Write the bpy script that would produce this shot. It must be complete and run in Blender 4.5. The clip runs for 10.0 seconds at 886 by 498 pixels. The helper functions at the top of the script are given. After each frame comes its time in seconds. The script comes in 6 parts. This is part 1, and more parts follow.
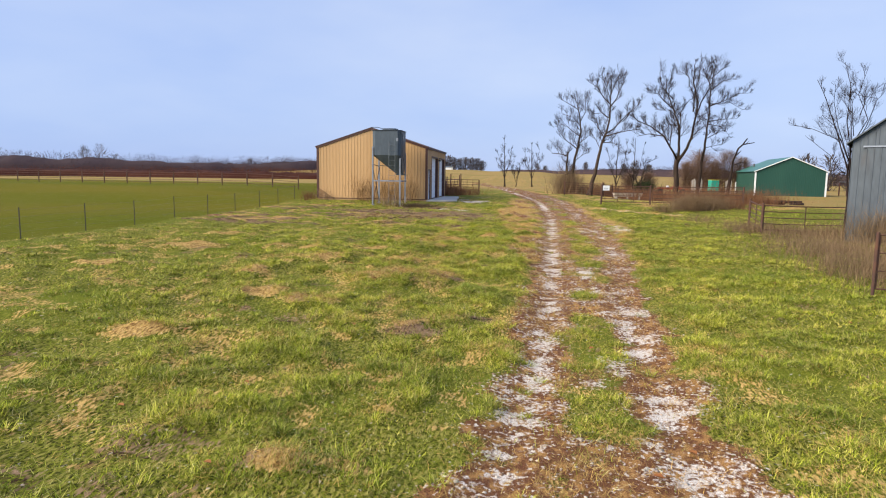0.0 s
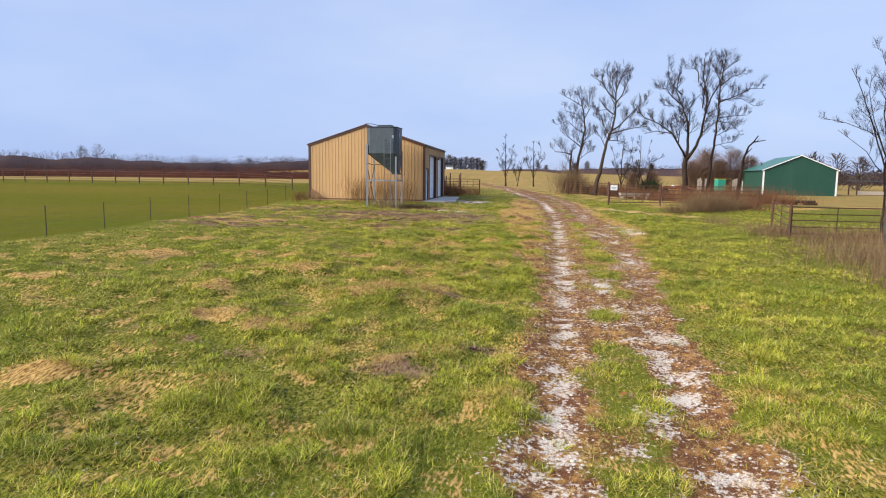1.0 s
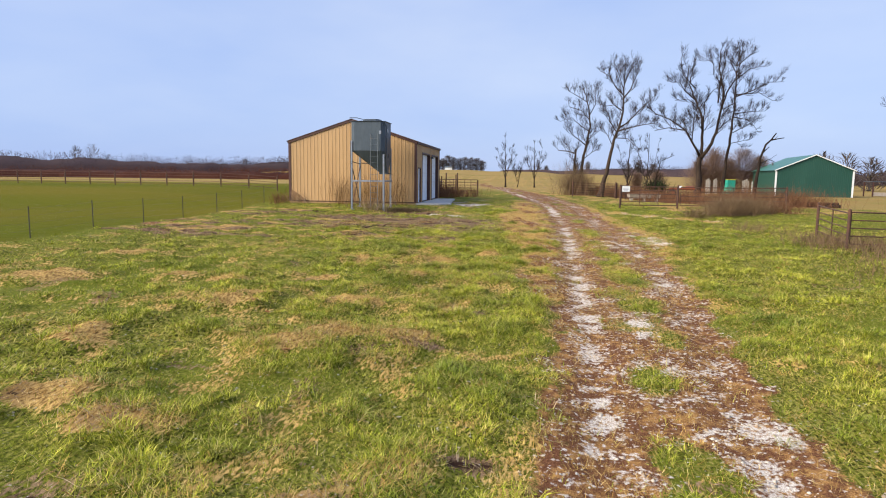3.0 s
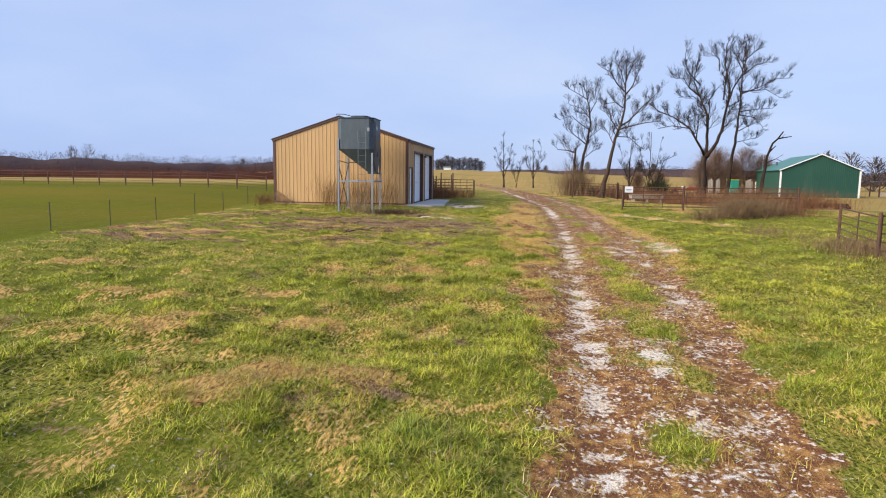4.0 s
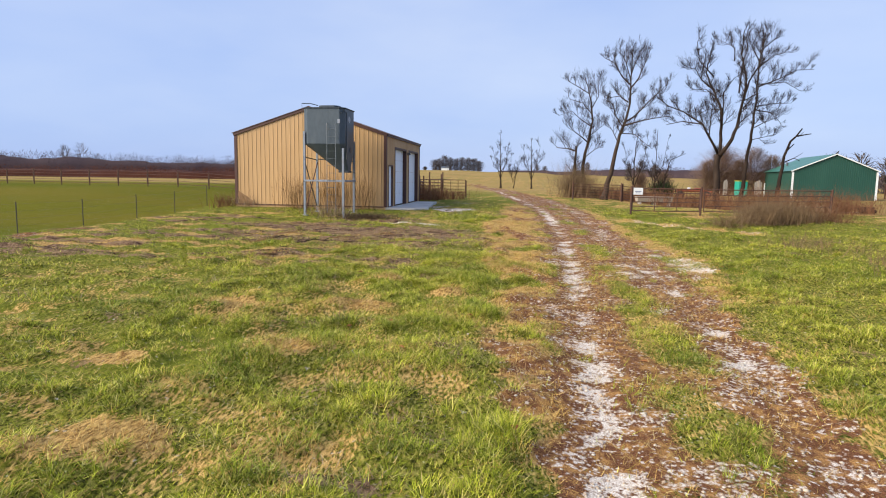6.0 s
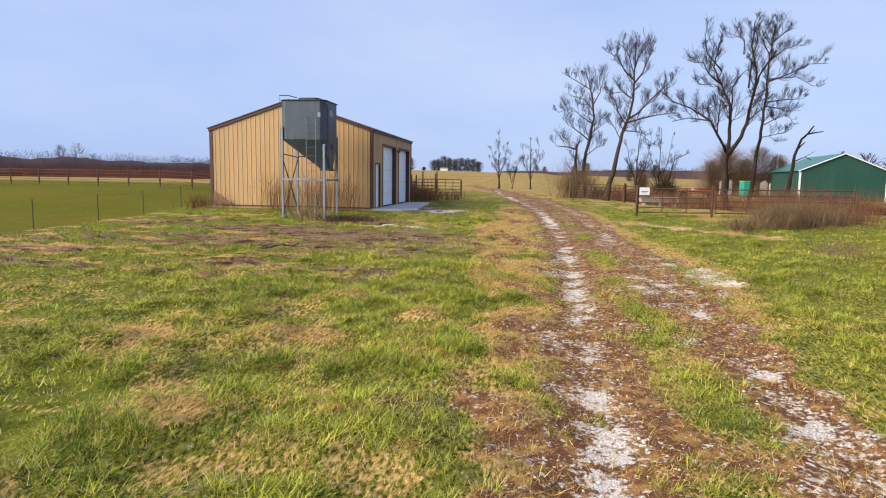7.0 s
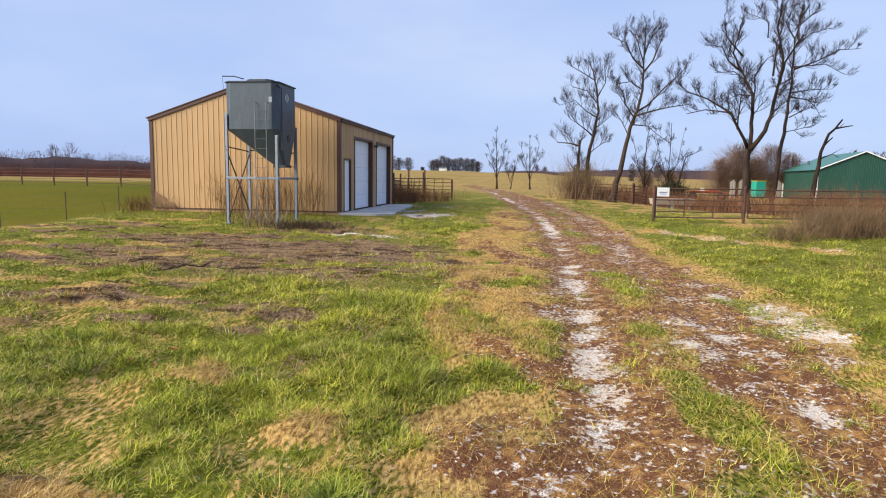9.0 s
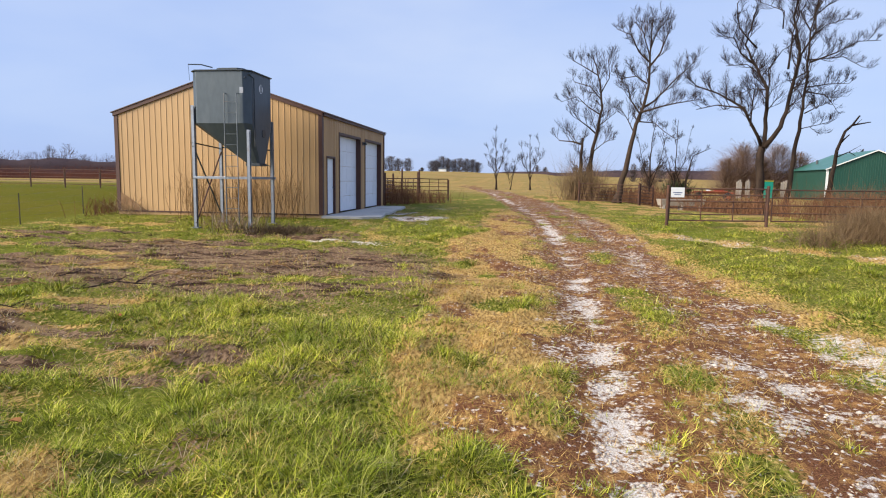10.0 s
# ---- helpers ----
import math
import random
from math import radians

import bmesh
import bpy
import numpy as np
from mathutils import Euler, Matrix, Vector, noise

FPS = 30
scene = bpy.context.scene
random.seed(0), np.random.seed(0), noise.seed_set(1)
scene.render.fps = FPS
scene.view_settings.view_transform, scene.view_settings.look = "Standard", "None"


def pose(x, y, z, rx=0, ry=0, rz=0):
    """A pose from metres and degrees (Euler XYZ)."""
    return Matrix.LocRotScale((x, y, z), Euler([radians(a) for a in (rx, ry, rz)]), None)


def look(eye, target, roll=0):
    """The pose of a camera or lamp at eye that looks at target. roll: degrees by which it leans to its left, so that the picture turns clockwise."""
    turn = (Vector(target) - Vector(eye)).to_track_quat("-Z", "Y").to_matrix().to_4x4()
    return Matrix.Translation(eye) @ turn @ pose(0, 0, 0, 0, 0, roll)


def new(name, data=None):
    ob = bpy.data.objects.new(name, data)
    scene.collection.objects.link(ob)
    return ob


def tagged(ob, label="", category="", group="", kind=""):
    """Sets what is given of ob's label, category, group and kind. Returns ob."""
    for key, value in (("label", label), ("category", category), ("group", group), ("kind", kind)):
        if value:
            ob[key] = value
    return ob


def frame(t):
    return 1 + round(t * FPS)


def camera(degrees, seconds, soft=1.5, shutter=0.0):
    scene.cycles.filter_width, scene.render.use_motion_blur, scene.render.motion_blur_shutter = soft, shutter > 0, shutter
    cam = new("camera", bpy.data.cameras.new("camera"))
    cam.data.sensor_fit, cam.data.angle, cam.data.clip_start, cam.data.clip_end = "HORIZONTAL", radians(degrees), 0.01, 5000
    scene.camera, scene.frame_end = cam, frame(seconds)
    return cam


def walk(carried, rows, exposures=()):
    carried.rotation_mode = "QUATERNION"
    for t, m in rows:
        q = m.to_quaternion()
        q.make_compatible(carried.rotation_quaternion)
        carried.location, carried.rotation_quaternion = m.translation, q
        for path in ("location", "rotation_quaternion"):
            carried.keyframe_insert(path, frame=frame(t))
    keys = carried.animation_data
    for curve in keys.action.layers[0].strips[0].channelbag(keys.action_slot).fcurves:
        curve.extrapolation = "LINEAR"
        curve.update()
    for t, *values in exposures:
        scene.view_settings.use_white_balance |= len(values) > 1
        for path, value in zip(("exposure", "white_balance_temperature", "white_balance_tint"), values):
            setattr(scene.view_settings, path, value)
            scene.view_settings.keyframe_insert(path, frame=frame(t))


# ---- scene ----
cam = camera(71.5, 10.0, soft=1.1)
PATH = [
    (0, (7.07, -43.241, 1.673), (6.804, -41.272, 1.438), 0.8),
    (0.5, (6.972, -42.073, 1.649), (6.706, -40.105, 1.414), 0.8),
    (1, (6.898, -41.005, 1.648), (6.63, -39.037, 1.412), 0.7),
    (1.5, (6.809, -39.982, 1.639), (6.542, -38.013, 1.404), 0.7),
    (2, (6.733, -38.995, 1.623), (6.466, -37.027, 1.388), 0.7),
    (2.5, (6.695, -38.021, 1.612), (6.428, -36.053, 1.378), 0.7),
    (4, (6.835, -35.055, 1.599), (6.57, -33.087, 1.366), 0.7),
    (4.5, (6.907, -34.03, 1.587), (6.642, -32.061, 1.355), 0.7),
    (5, (6.96, -32.942, 1.576), (6.695, -30.973, 1.344), 0.7),
    (5.5, (7.005, -31.825, 1.574), (6.741, -29.856, 1.342), 0.8),
    (7, (7.178, -28.38, 1.468), (6.916, -26.41, 1.239), 0.9),
    (7.5, (7.252, -27.242, 1.462), (6.989, -25.273, 1.231), 0.9),
    (8, (7.315, -26.071, 1.442), (7.052, -24.101, 1.212), 0.9),
    (8.5, (7.351, -24.906, 1.427), (7.088, -22.937, 1.198), 0.9),
    (9, (7.357, -23.818, 1.404), (7.094, -21.849, 1.176), 0.9),
    (9.5, (7.357, -22.728, 1.374), (7.093, -20.758, 1.148), 0.8),
    (10, (7.356, -21.626, 1.356), (7.092, -19.657, 1.131), 0.8),
]
walk(cam, [(t, look(eye, target, roll)) for t, eye, target, roll in PATH], [(0.0, 0.45), (10.0, 0.45)])

# ---- sky and sun: bright thin overcast, soft sun from behind and the left ----
SUN_AZ, SUN_EL = -122.0, 31.0      # azimuth clockwise from +y
world = bpy.data.worlds.new("sky")
scene.world = world
world.use_nodes = True
wn, wl = world.node_tree.nodes, world.node_tree.links
wn.clear()
w_out, w_bg = wn.new("ShaderNodeOutputWorld"), wn.new("ShaderNodeBackground")
w_sky = wn.new("ShaderNodeTexSky")
w_sky.sky_type, w_sky.sun_disc = "NISHITA", False
w_sky.sun_elevation, w_sky.sun_rotation = radians(SUN_EL), radians(SUN_AZ)
w_sky.air_density, w_sky.dust_density, w_sky.ozone_density = 1.0, 1.0, 2.0
w_tc, w_map, w_noise, w_ramp = (wn.new("ShaderNodeTexCoord"), wn.new("ShaderNodeMapping"), wn.new("ShaderNodeTexNoise"), wn.new("ShaderNodeValToRGB"))
w_map.inputs["Scale"].default_value = (1.0, 1.0, 3.0)
w_noise.inputs["Scale"].default_value, w_noise.inputs["Detail"].default_value = 1.6, 5.0
w_ramp.color_ramp.elements[0].position, w_ramp.color_ramp.elements[0].color = 0.3, (3.35, 4.85, 8.9, 1)
w_ramp.color_ramp.elements[1].position, w_ramp.color_ramp.elements[1].color = 0.75, (5.6, 6.65, 9.3, 1)
w_mix = wn.new("ShaderNodeMix")
w_mix.data_type = "RGBA"
w_mix.inputs["Factor"].default_value = 0.8
wl.new(w_tc.outputs["Generated"], w_map.inputs["Vector"])
wl.new(w_map.outputs["Vector"], w_noise.inputs["Vector"])
wl.new(w_noise.outputs["Fac"], w_ramp.inputs["Fac"])
wl.new(w_sky.outputs["Color"], w_mix.inputs["A"])
wl.new(w_ramp.outputs["Color"], w_mix.inputs["B"])
wl.new(w_mix.outputs["Result"], w_bg.inputs["Color"])
w_bg.inputs["Strength"].default_value = 0.085
wl.new(w_bg.outputs["Background"], w_out.inputs["Surface"])
sun = new("sun", bpy.data.lights.new("sun", "SUN"))
sun.data.energy, sun.data.angle, sun.data.color = 4.9, radians(42), (1.0, 0.9, 0.74)
_d = Vector((math.sin(radians(SUN_AZ)) * math.cos(radians(SUN_EL)), math.cos(radians(SUN_AZ)) * math.cos(radians(SUN_EL)), math.sin(radians(SUN_EL))))
sun.matrix_world = look(_d * 50, (0, 0, 0))


# ---- materials ----
def shader(name):
    m = bpy.data.materials.new(name)
    m.use_nodes = True
    return m, m.node_tree.nodes, m.node_tree.links, m.node_tree.nodes["Principled BSDF"]


def noise_node(n, l, coords, scale, detail=4.0, stretch=(1, 1, 1)):
    mp, tx = n.new("ShaderNodeMapping"), n.new("ShaderNodeTexNoise")
    mp.inputs["Scale"].default_value = stretch
    tx.inputs["Scale"].default_value, tx.inputs["Detail"].default_value = scale, detail
    l.new(coords, mp.inputs["Vector"])
    l.new(mp.outputs["Vector"], tx.inputs["Vector"])
    return tx.outputs["Fac"]


def ramp_node(n, l, fac, lo, hi, c0=(0, 0, 0), c1=(1, 1, 1)):
    r = n.new("ShaderNodeValToRGB")
    r.color_ramp.elements[0].position, r.color_ramp.elements[0].color = lo, (*c0, 1)
    r.color_ramp.elements[1].position, r.color_ramp.elements[1].color = hi, (*c1, 1)
    l.new(fac, r.inputs["Fac"])
    return r.outputs["Color"]


def mix_node(n, l, fac, a, b, blend="MIX"):
    x = n.new("ShaderNodeMix")
    x.data_type, x.blend_type = "RGBA", blend
    for key, v in (("Factor", fac), ("A", a), ("B", b)):
        if isinstance(v, (int, float)):
            x.inputs[key].default_value = v
        elif isinstance(v, tuple):
            x.inputs[key].default_value = (*v, 1)
        else:
            l.new(v, x.inputs[key])
    return x.outputs["Result"]


def bump_node(n, l, bsdf, height, strength, distance=0.01):
    b = n.new("ShaderNodeBump")
    b.inputs["Strength"].default_value, b.inputs["Distance"].default_value = strength, distance
    l.new(height, b.inputs["Height"])
    l.new(b.outputs["Normal"], bsdf.inputs["Normal"])


def surface(name, base, other, stain, rough=0.6, metal=0.0, fine=30.0, coarse=1.5, stain_at=(0.55, 0.75), bump=0.25, stretch=(1, 1, 1), vary=0.0):
    """Base colour broken by a fine grain, and by coarse stains."""
    m, n, l, b = shader(name)
    co = n.new("ShaderNodeTexCoord").outputs["Object"]
    f = noise_node(n, l, co, fine, 5.0, stretch)
    c = noise_node(n, l, co, coarse, 6.0, stretch)
    col = mix_node(n, l, ramp_node(n, l, f, 0.35, 0.7), base, other)
    col = mix_node(n, l, ramp_node(n, l, c, *stain_at), col, stain)
    if vary:
        oi = n.new("ShaderNodeObjectInfo")
        col = mix_node(n, l, 1.0, col, ramp_node(n, l, oi.outputs["Random"], 0.0, 1.0, (1 - vary,) * 3, (1.0,) * 3), "MULTIPLY")
    l.new(col, b.inputs["Base Color"])
    rr = n.new("ShaderNodeMapRange")
    rr.inputs["To Min"].default_value, rr.inputs["To Max"].default_value = max(0.05, rough - 0.12), min(1.0, rough + 0.12)
    l.new(c, rr.inputs["Value"])
    l.new(rr.outputs["Result"], b.inputs["Roughness"])
    b.inputs["Metallic"].default_value = metal
    if rough > 0.85:
        b.inputs["Specular IOR Level"].default_value = 0.08
    bump_node(n, l, b, f, bump)
    return m


M_WEDGE = surface("wedge_brown", (0.22, 0.12, 0.052), (0.17, 0.09, 0.04), (0.29, 0.165, 0.075), 0.8, 0, 12, 3, (0.4, 0.7), 0.3)
M_TAN = surface("tan_siding", (0.51, 0.315, 0.144), (0.47, 0.29, 0.126), (0.4, 0.232, 0.093), 0.5, 0, 14, 0.9, (0.48, 0.8), 0.12, (1, 1, 0.12), 0.1)
M_BROWN = surface("brown_trim", (0.07, 0.024, 0.016), (0.056, 0.02, 0.013), (0.09, 0.035, 0.022), 0.55, 0, 20, 1.5, (0.5, 0.8), 0.1)
M_ROOF = surface("brown_roof", (0.11, 0.055, 0.04), (0.09, 0.045, 0.032), (0.15, 0.09, 0.07), 0.5, 0, 20, 1.5)
M_WHITE = surface("white_door", (0.8, 0.83, 0.87), (0.76, 0.79, 0.83), (0.66, 0.68, 0.7), 0.45, 0, 12, 1.2, (0.6, 0.85), 0.05, (1, 1, 0.5))
M_GALV = surface("galvanised_bin", (0.078, 0.1, 0.12), (0.064, 0.083, 0.101), (0.11, 0.13, 0.148), 0.5, 0.35, 9, 1.3, (0.5, 0.78), 0.1, (1, 1, 0.35))
M_GALVD = surface("bin_rim_dark", (0.05, 0.06, 0.07), (0.04, 0.05, 0.06), (0.09, 0.08, 0.07), 0.5, 0.4, 15, 2)
M_LADDER = surface("dull_ladder_steel", (0.14, 0.16, 0.18), (0.11, 0.13, 0.15), (0.16, 0.12, 0.1), 0.5, 0.4, 12, 2.5)
M_LEG = surface("galvanised_leg", (0.3, 0.33, 0.38), (0.24, 0.27, 0.32), (0.2, 0.17, 0.16), 0.45, 0.5, 12, 2.5, (0.55, 0.75), 0.1)
M_RUST = surface("rusty_pipe", (0.085, 0.042, 0.03), (0.06, 0.032, 0.025), (0.14, 0.06, 0.032), 0.8, 0.15, 40, 3, (0.45, 0.7), 0.3)
M_POST = surface("steel_post", (0.045, 0.045, 0.035), (0.035, 0.035, 0.03), (0.09, 0.055, 0.035), 0.7, 0.3, 40, 3)
M_WIRE = surface("fence_wire", (0.16, 0.15, 0.14), (0.12, 0.11, 0.1), (0.12, 0.08, 0.06), 0.6, 0.6, 40, 3)
M_CONC = surface("concrete", (0.5, 0.48, 0.45), (0.42, 0.4, 0.37), (0.3, 0.27, 0.24), 0.9, 0, 30, 0.9, (0.5, 0.75), 0.3)
M_GREEN = surface("green_siding", (0.008, 0.057, 0.039), (0.007, 0.051, 0.034), (0.011, 0.065, 0.045), 0.5, 0, 6, 0.5, (0.5, 0.8), 0.1, (1, 1, 0.2))
M_GREENROOF = surface("green_roof", (0.035, 0.14, 0.1), (0.03, 0.125, 0.09), (0.055, 0.17, 0.13), 0.4, 0, 6, 0.5)
M_TRIMW = surface("white_trim", (0.72, 0.74, 0.74), (0.66, 0.68, 0.68), (0.55, 0.55, 0.53), 0.5, 0, 10, 1)
M_TIN = surface("weathered_tin", (0.105, 0.125, 0.148), (0.08, 0.095, 0.112), (0.12, 0.082, 0.058), 0.55, 0.4, 8, 0.8, (0.55, 0.75), 0.15, (1, 1, 0.25), 0.12)
M_BARK = surface("bark", (0.04, 0.028, 0.022), (0.024, 0.017, 0.014), (0.062, 0.043, 0.032), 0.95, 0, 25, 2.5, (0.45, 0.7), 0.7, (1, 1, 0.3))
M_BARKPALE = surface("stripped_bark", (0.07, 0.048, 0.035), (0.042, 0.03, 0.023), (0.42, 0.25, 0.15), 0.95, 0, 20, 0.9, (0.62, 0.7), 0.6, (1, 1, 0.25))
M_TWIG = surface("twigs", (0.03, 0.021, 0.02), (0.022, 0.016, 0.016), (0.045, 0.03, 0.025), 0.95, 0, 20, 0.7)
M_SIGN = surface("white_sign", (0.78, 0.79, 0.8), (0.74, 0.75, 0.77), (0.7, 0.7, 0.7), 0.5, 0, 10, 2)
M_INK = surface("sign_ink", (0.05, 0.08, 0.2), (0.05, 0.07, 0.18), (0.06, 0.08, 0.2), 0.6, 0, 10, 2)
M_TEAL = surface("teal_plastic", (0.015, 0.3, 0.22), (0.012, 0.26, 0.19), (0.02, 0.33, 0.25), 0.45, 0, 8, 1)
M_YELLOW = surface("yellow_paint", (0.5, 0.48, 0.03), (0.45, 0.42, 0.03), (0.4, 0.36, 0.05), 0.5, 0, 8, 1)
M_RED = surface("red_paint", (0.27, 0.045, 0.028), (0.23, 0.04, 0.026), (0.25, 0.05, 0.03), 0.5, 0, 8, 1)
M_ORANGE = surface("rust_orange_paint", (0.3, 0.075, 0.03), (0.25, 0.06, 0.025), (0.18, 0.06, 0.03), 0.7, 0, 8, 1)
M_PALE = surface("pale_weathered_board", (0.46, 0.4, 0.34), (0.4, 0.34, 0.28), (0.27, 0.22, 0.17), 0.8, 0, 10, 1, (0.5, 0.7), 0.2, (1, 1, 0.3), 0.2)
M_BLACK = surface("black_rubber", (0.02, 0.02, 0.022), (0.016, 0.016, 0.018), (0.04, 0.035, 0.03), 0.8, 0, 20, 2)
M_CEDAR = surface("cedar", (0.03, 0.045, 0.02), (0.022, 0.032, 0.015), (0.05, 0.05, 0.025), 0.9, 0, 20, 1)


def island(name, colours, rough=0.7, scale=0.35, depth=0.2):
    """Blades, stems and stones: each its own tone, drifting from place to place; dry follows the masks."""
    m, n, l, b = shader(name)
    g = n.new("ShaderNodeNewGeometry")
    r = n.new("ShaderNodeValToRGB")
    r.color_ramp.elements.remove(r.color_ramp.elements[1])
    r.color_ramp.elements[0].color = (*colours[0], 1)
    for i, c in enumerate(colours[1:], 1):
        r.color_ramp.elements.new(i / (len(colours) - 1)).color = (*c, 1)
    l.new(g.outputs["Random Per Island"], r.inputs["Fac"])
    co = n.new("ShaderNodeTexCoord").outputs["Object"]
    d = noise_node(n, l, co, scale, 4.0)
    col = mix_node(n, l, 1.0, r.outputs["Color"], ramp_node(n, l, d, 0.3, 0.7, (1 - depth, 1 - 0.8 * depth, 1 - 0.85 * depth), (1 + 0.6 * depth, 1 + 0.42 * depth, 1.0)), "MULTIPLY")
    tuft = noise_node(n, l, co, scale * 6.0, 3.0)
    col = mix_node(n, l, 1.0, col, ramp_node(n, l, tuft, 0.32, 0.68, (1 - 0.8 * depth,) * 3, (1 + 0.45 * depth,) * 3), "MULTIPLY")
    l.new(col, b.inputs["Base Color"])
    b.inputs["Roughness"].default_value = rough
    b.inputs["Specular IOR Level"].default_value = 0.1
    return m


M_GRASS = island("green_grass", [(0.055, 0.078, 0.008), (0.19, 0.24, 0.017), (0.365, 0.41, 0.032), (0.52, 0.51, 0.075), (0.64, 0.555, 0.215)], 0.7, 0.75, 0.46)
M_STRAW = island("straw_grass", [(0.28, 0.13, 0.034), (0.5, 0.29, 0.08), (0.68, 0.46, 0.155), (0.46, 0.28, 0.08), (0.78, 0.61, 0.3)], 0.7, 0.9, 0.3)
M_WEED = island("dead_weeds", [(0.14, 0.08, 0.045), (0.28, 0.18, 0.11), (0.5, 0.38, 0.25), (0.16, 0.09, 0.055), (0.58, 0.46, 0.32)], 0.85)
M_STALK = island("dark_weed_stalks", [(0.17, 0.095, 0.04), (0.26, 0.155, 0.07), (0.12, 0.065, 0.032)], 0.9)
M_BRUSH = island("brown_brush", [(0.14, 0.09, 0.055), (0.2, 0.135, 0.08), (0.27, 0.185, 0.11), (0.16, 0.1, 0.062)], 0.9)
M_THICKET = island("thicket_twigs", [(0.2, 0.13, 0.1), (0.25, 0.16, 0.12), (0.17, 0.115, 0.095)], 0.95, 0.1)
M_DKBRUSH = island("dark_brushwood", [(0.06, 0.042, 0.028), (0.1, 0.07, 0.042), (0.15, 0.105, 0.065), (0.075, 0.05, 0.034)], 0.9)
M_STONE = island("limestone_gravel", [(0.42, 0.33, 0.25), (0.58, 0.52, 0.46), (0.3, 0.2, 0.13), (0.6, 0.55, 0.5), (0.24, 0.15, 0.1), (0.66, 0.62, 0.57), (0.36, 0.26, 0.18)], 0.85, 1.5)
M_LEAF = island("fallen_leaves", [(0.27, 0.1, 0.035), (0.33, 0.14, 0.05), (0.24, 0.12, 0.05)], 0.7)
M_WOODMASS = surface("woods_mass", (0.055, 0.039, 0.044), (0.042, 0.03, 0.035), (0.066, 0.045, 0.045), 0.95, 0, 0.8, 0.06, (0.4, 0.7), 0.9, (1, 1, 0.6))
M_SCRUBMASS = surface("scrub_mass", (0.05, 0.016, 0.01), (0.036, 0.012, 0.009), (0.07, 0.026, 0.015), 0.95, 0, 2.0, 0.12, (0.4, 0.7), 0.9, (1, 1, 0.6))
# bare-twig brown with the purple of distance haze mixed into the colours
M_WOODS = island("far_woods", [(0.065, 0.048, 0.053), (0.074, 0.053, 0.057), (0.085, 0.06, 0.062), (0.06, 0.045, 0.052)], 0.95, 0.02)
M_SCRUB = island("rust_scrub", [(0.17, 0.078, 0.046), (0.21, 0.1, 0.056), (0.15, 0.075, 0.048), (0.24, 0.13, 0.068)], 0.95, 0.03)
M_FARSCRUB = island("far_rust_scrub", [(0.085, 0.028, 0.018), (0.11, 0.038, 0.022), (0.066, 0.024, 0.017), (0.13, 0.055, 0.03)], 0.95, 0.03)
M_FARTREE = island("far_trees", [(0.1, 0.082, 0.082), (0.125, 0.1, 0.092), (0.09, 0.075, 0.08)], 0.95, 0.03)


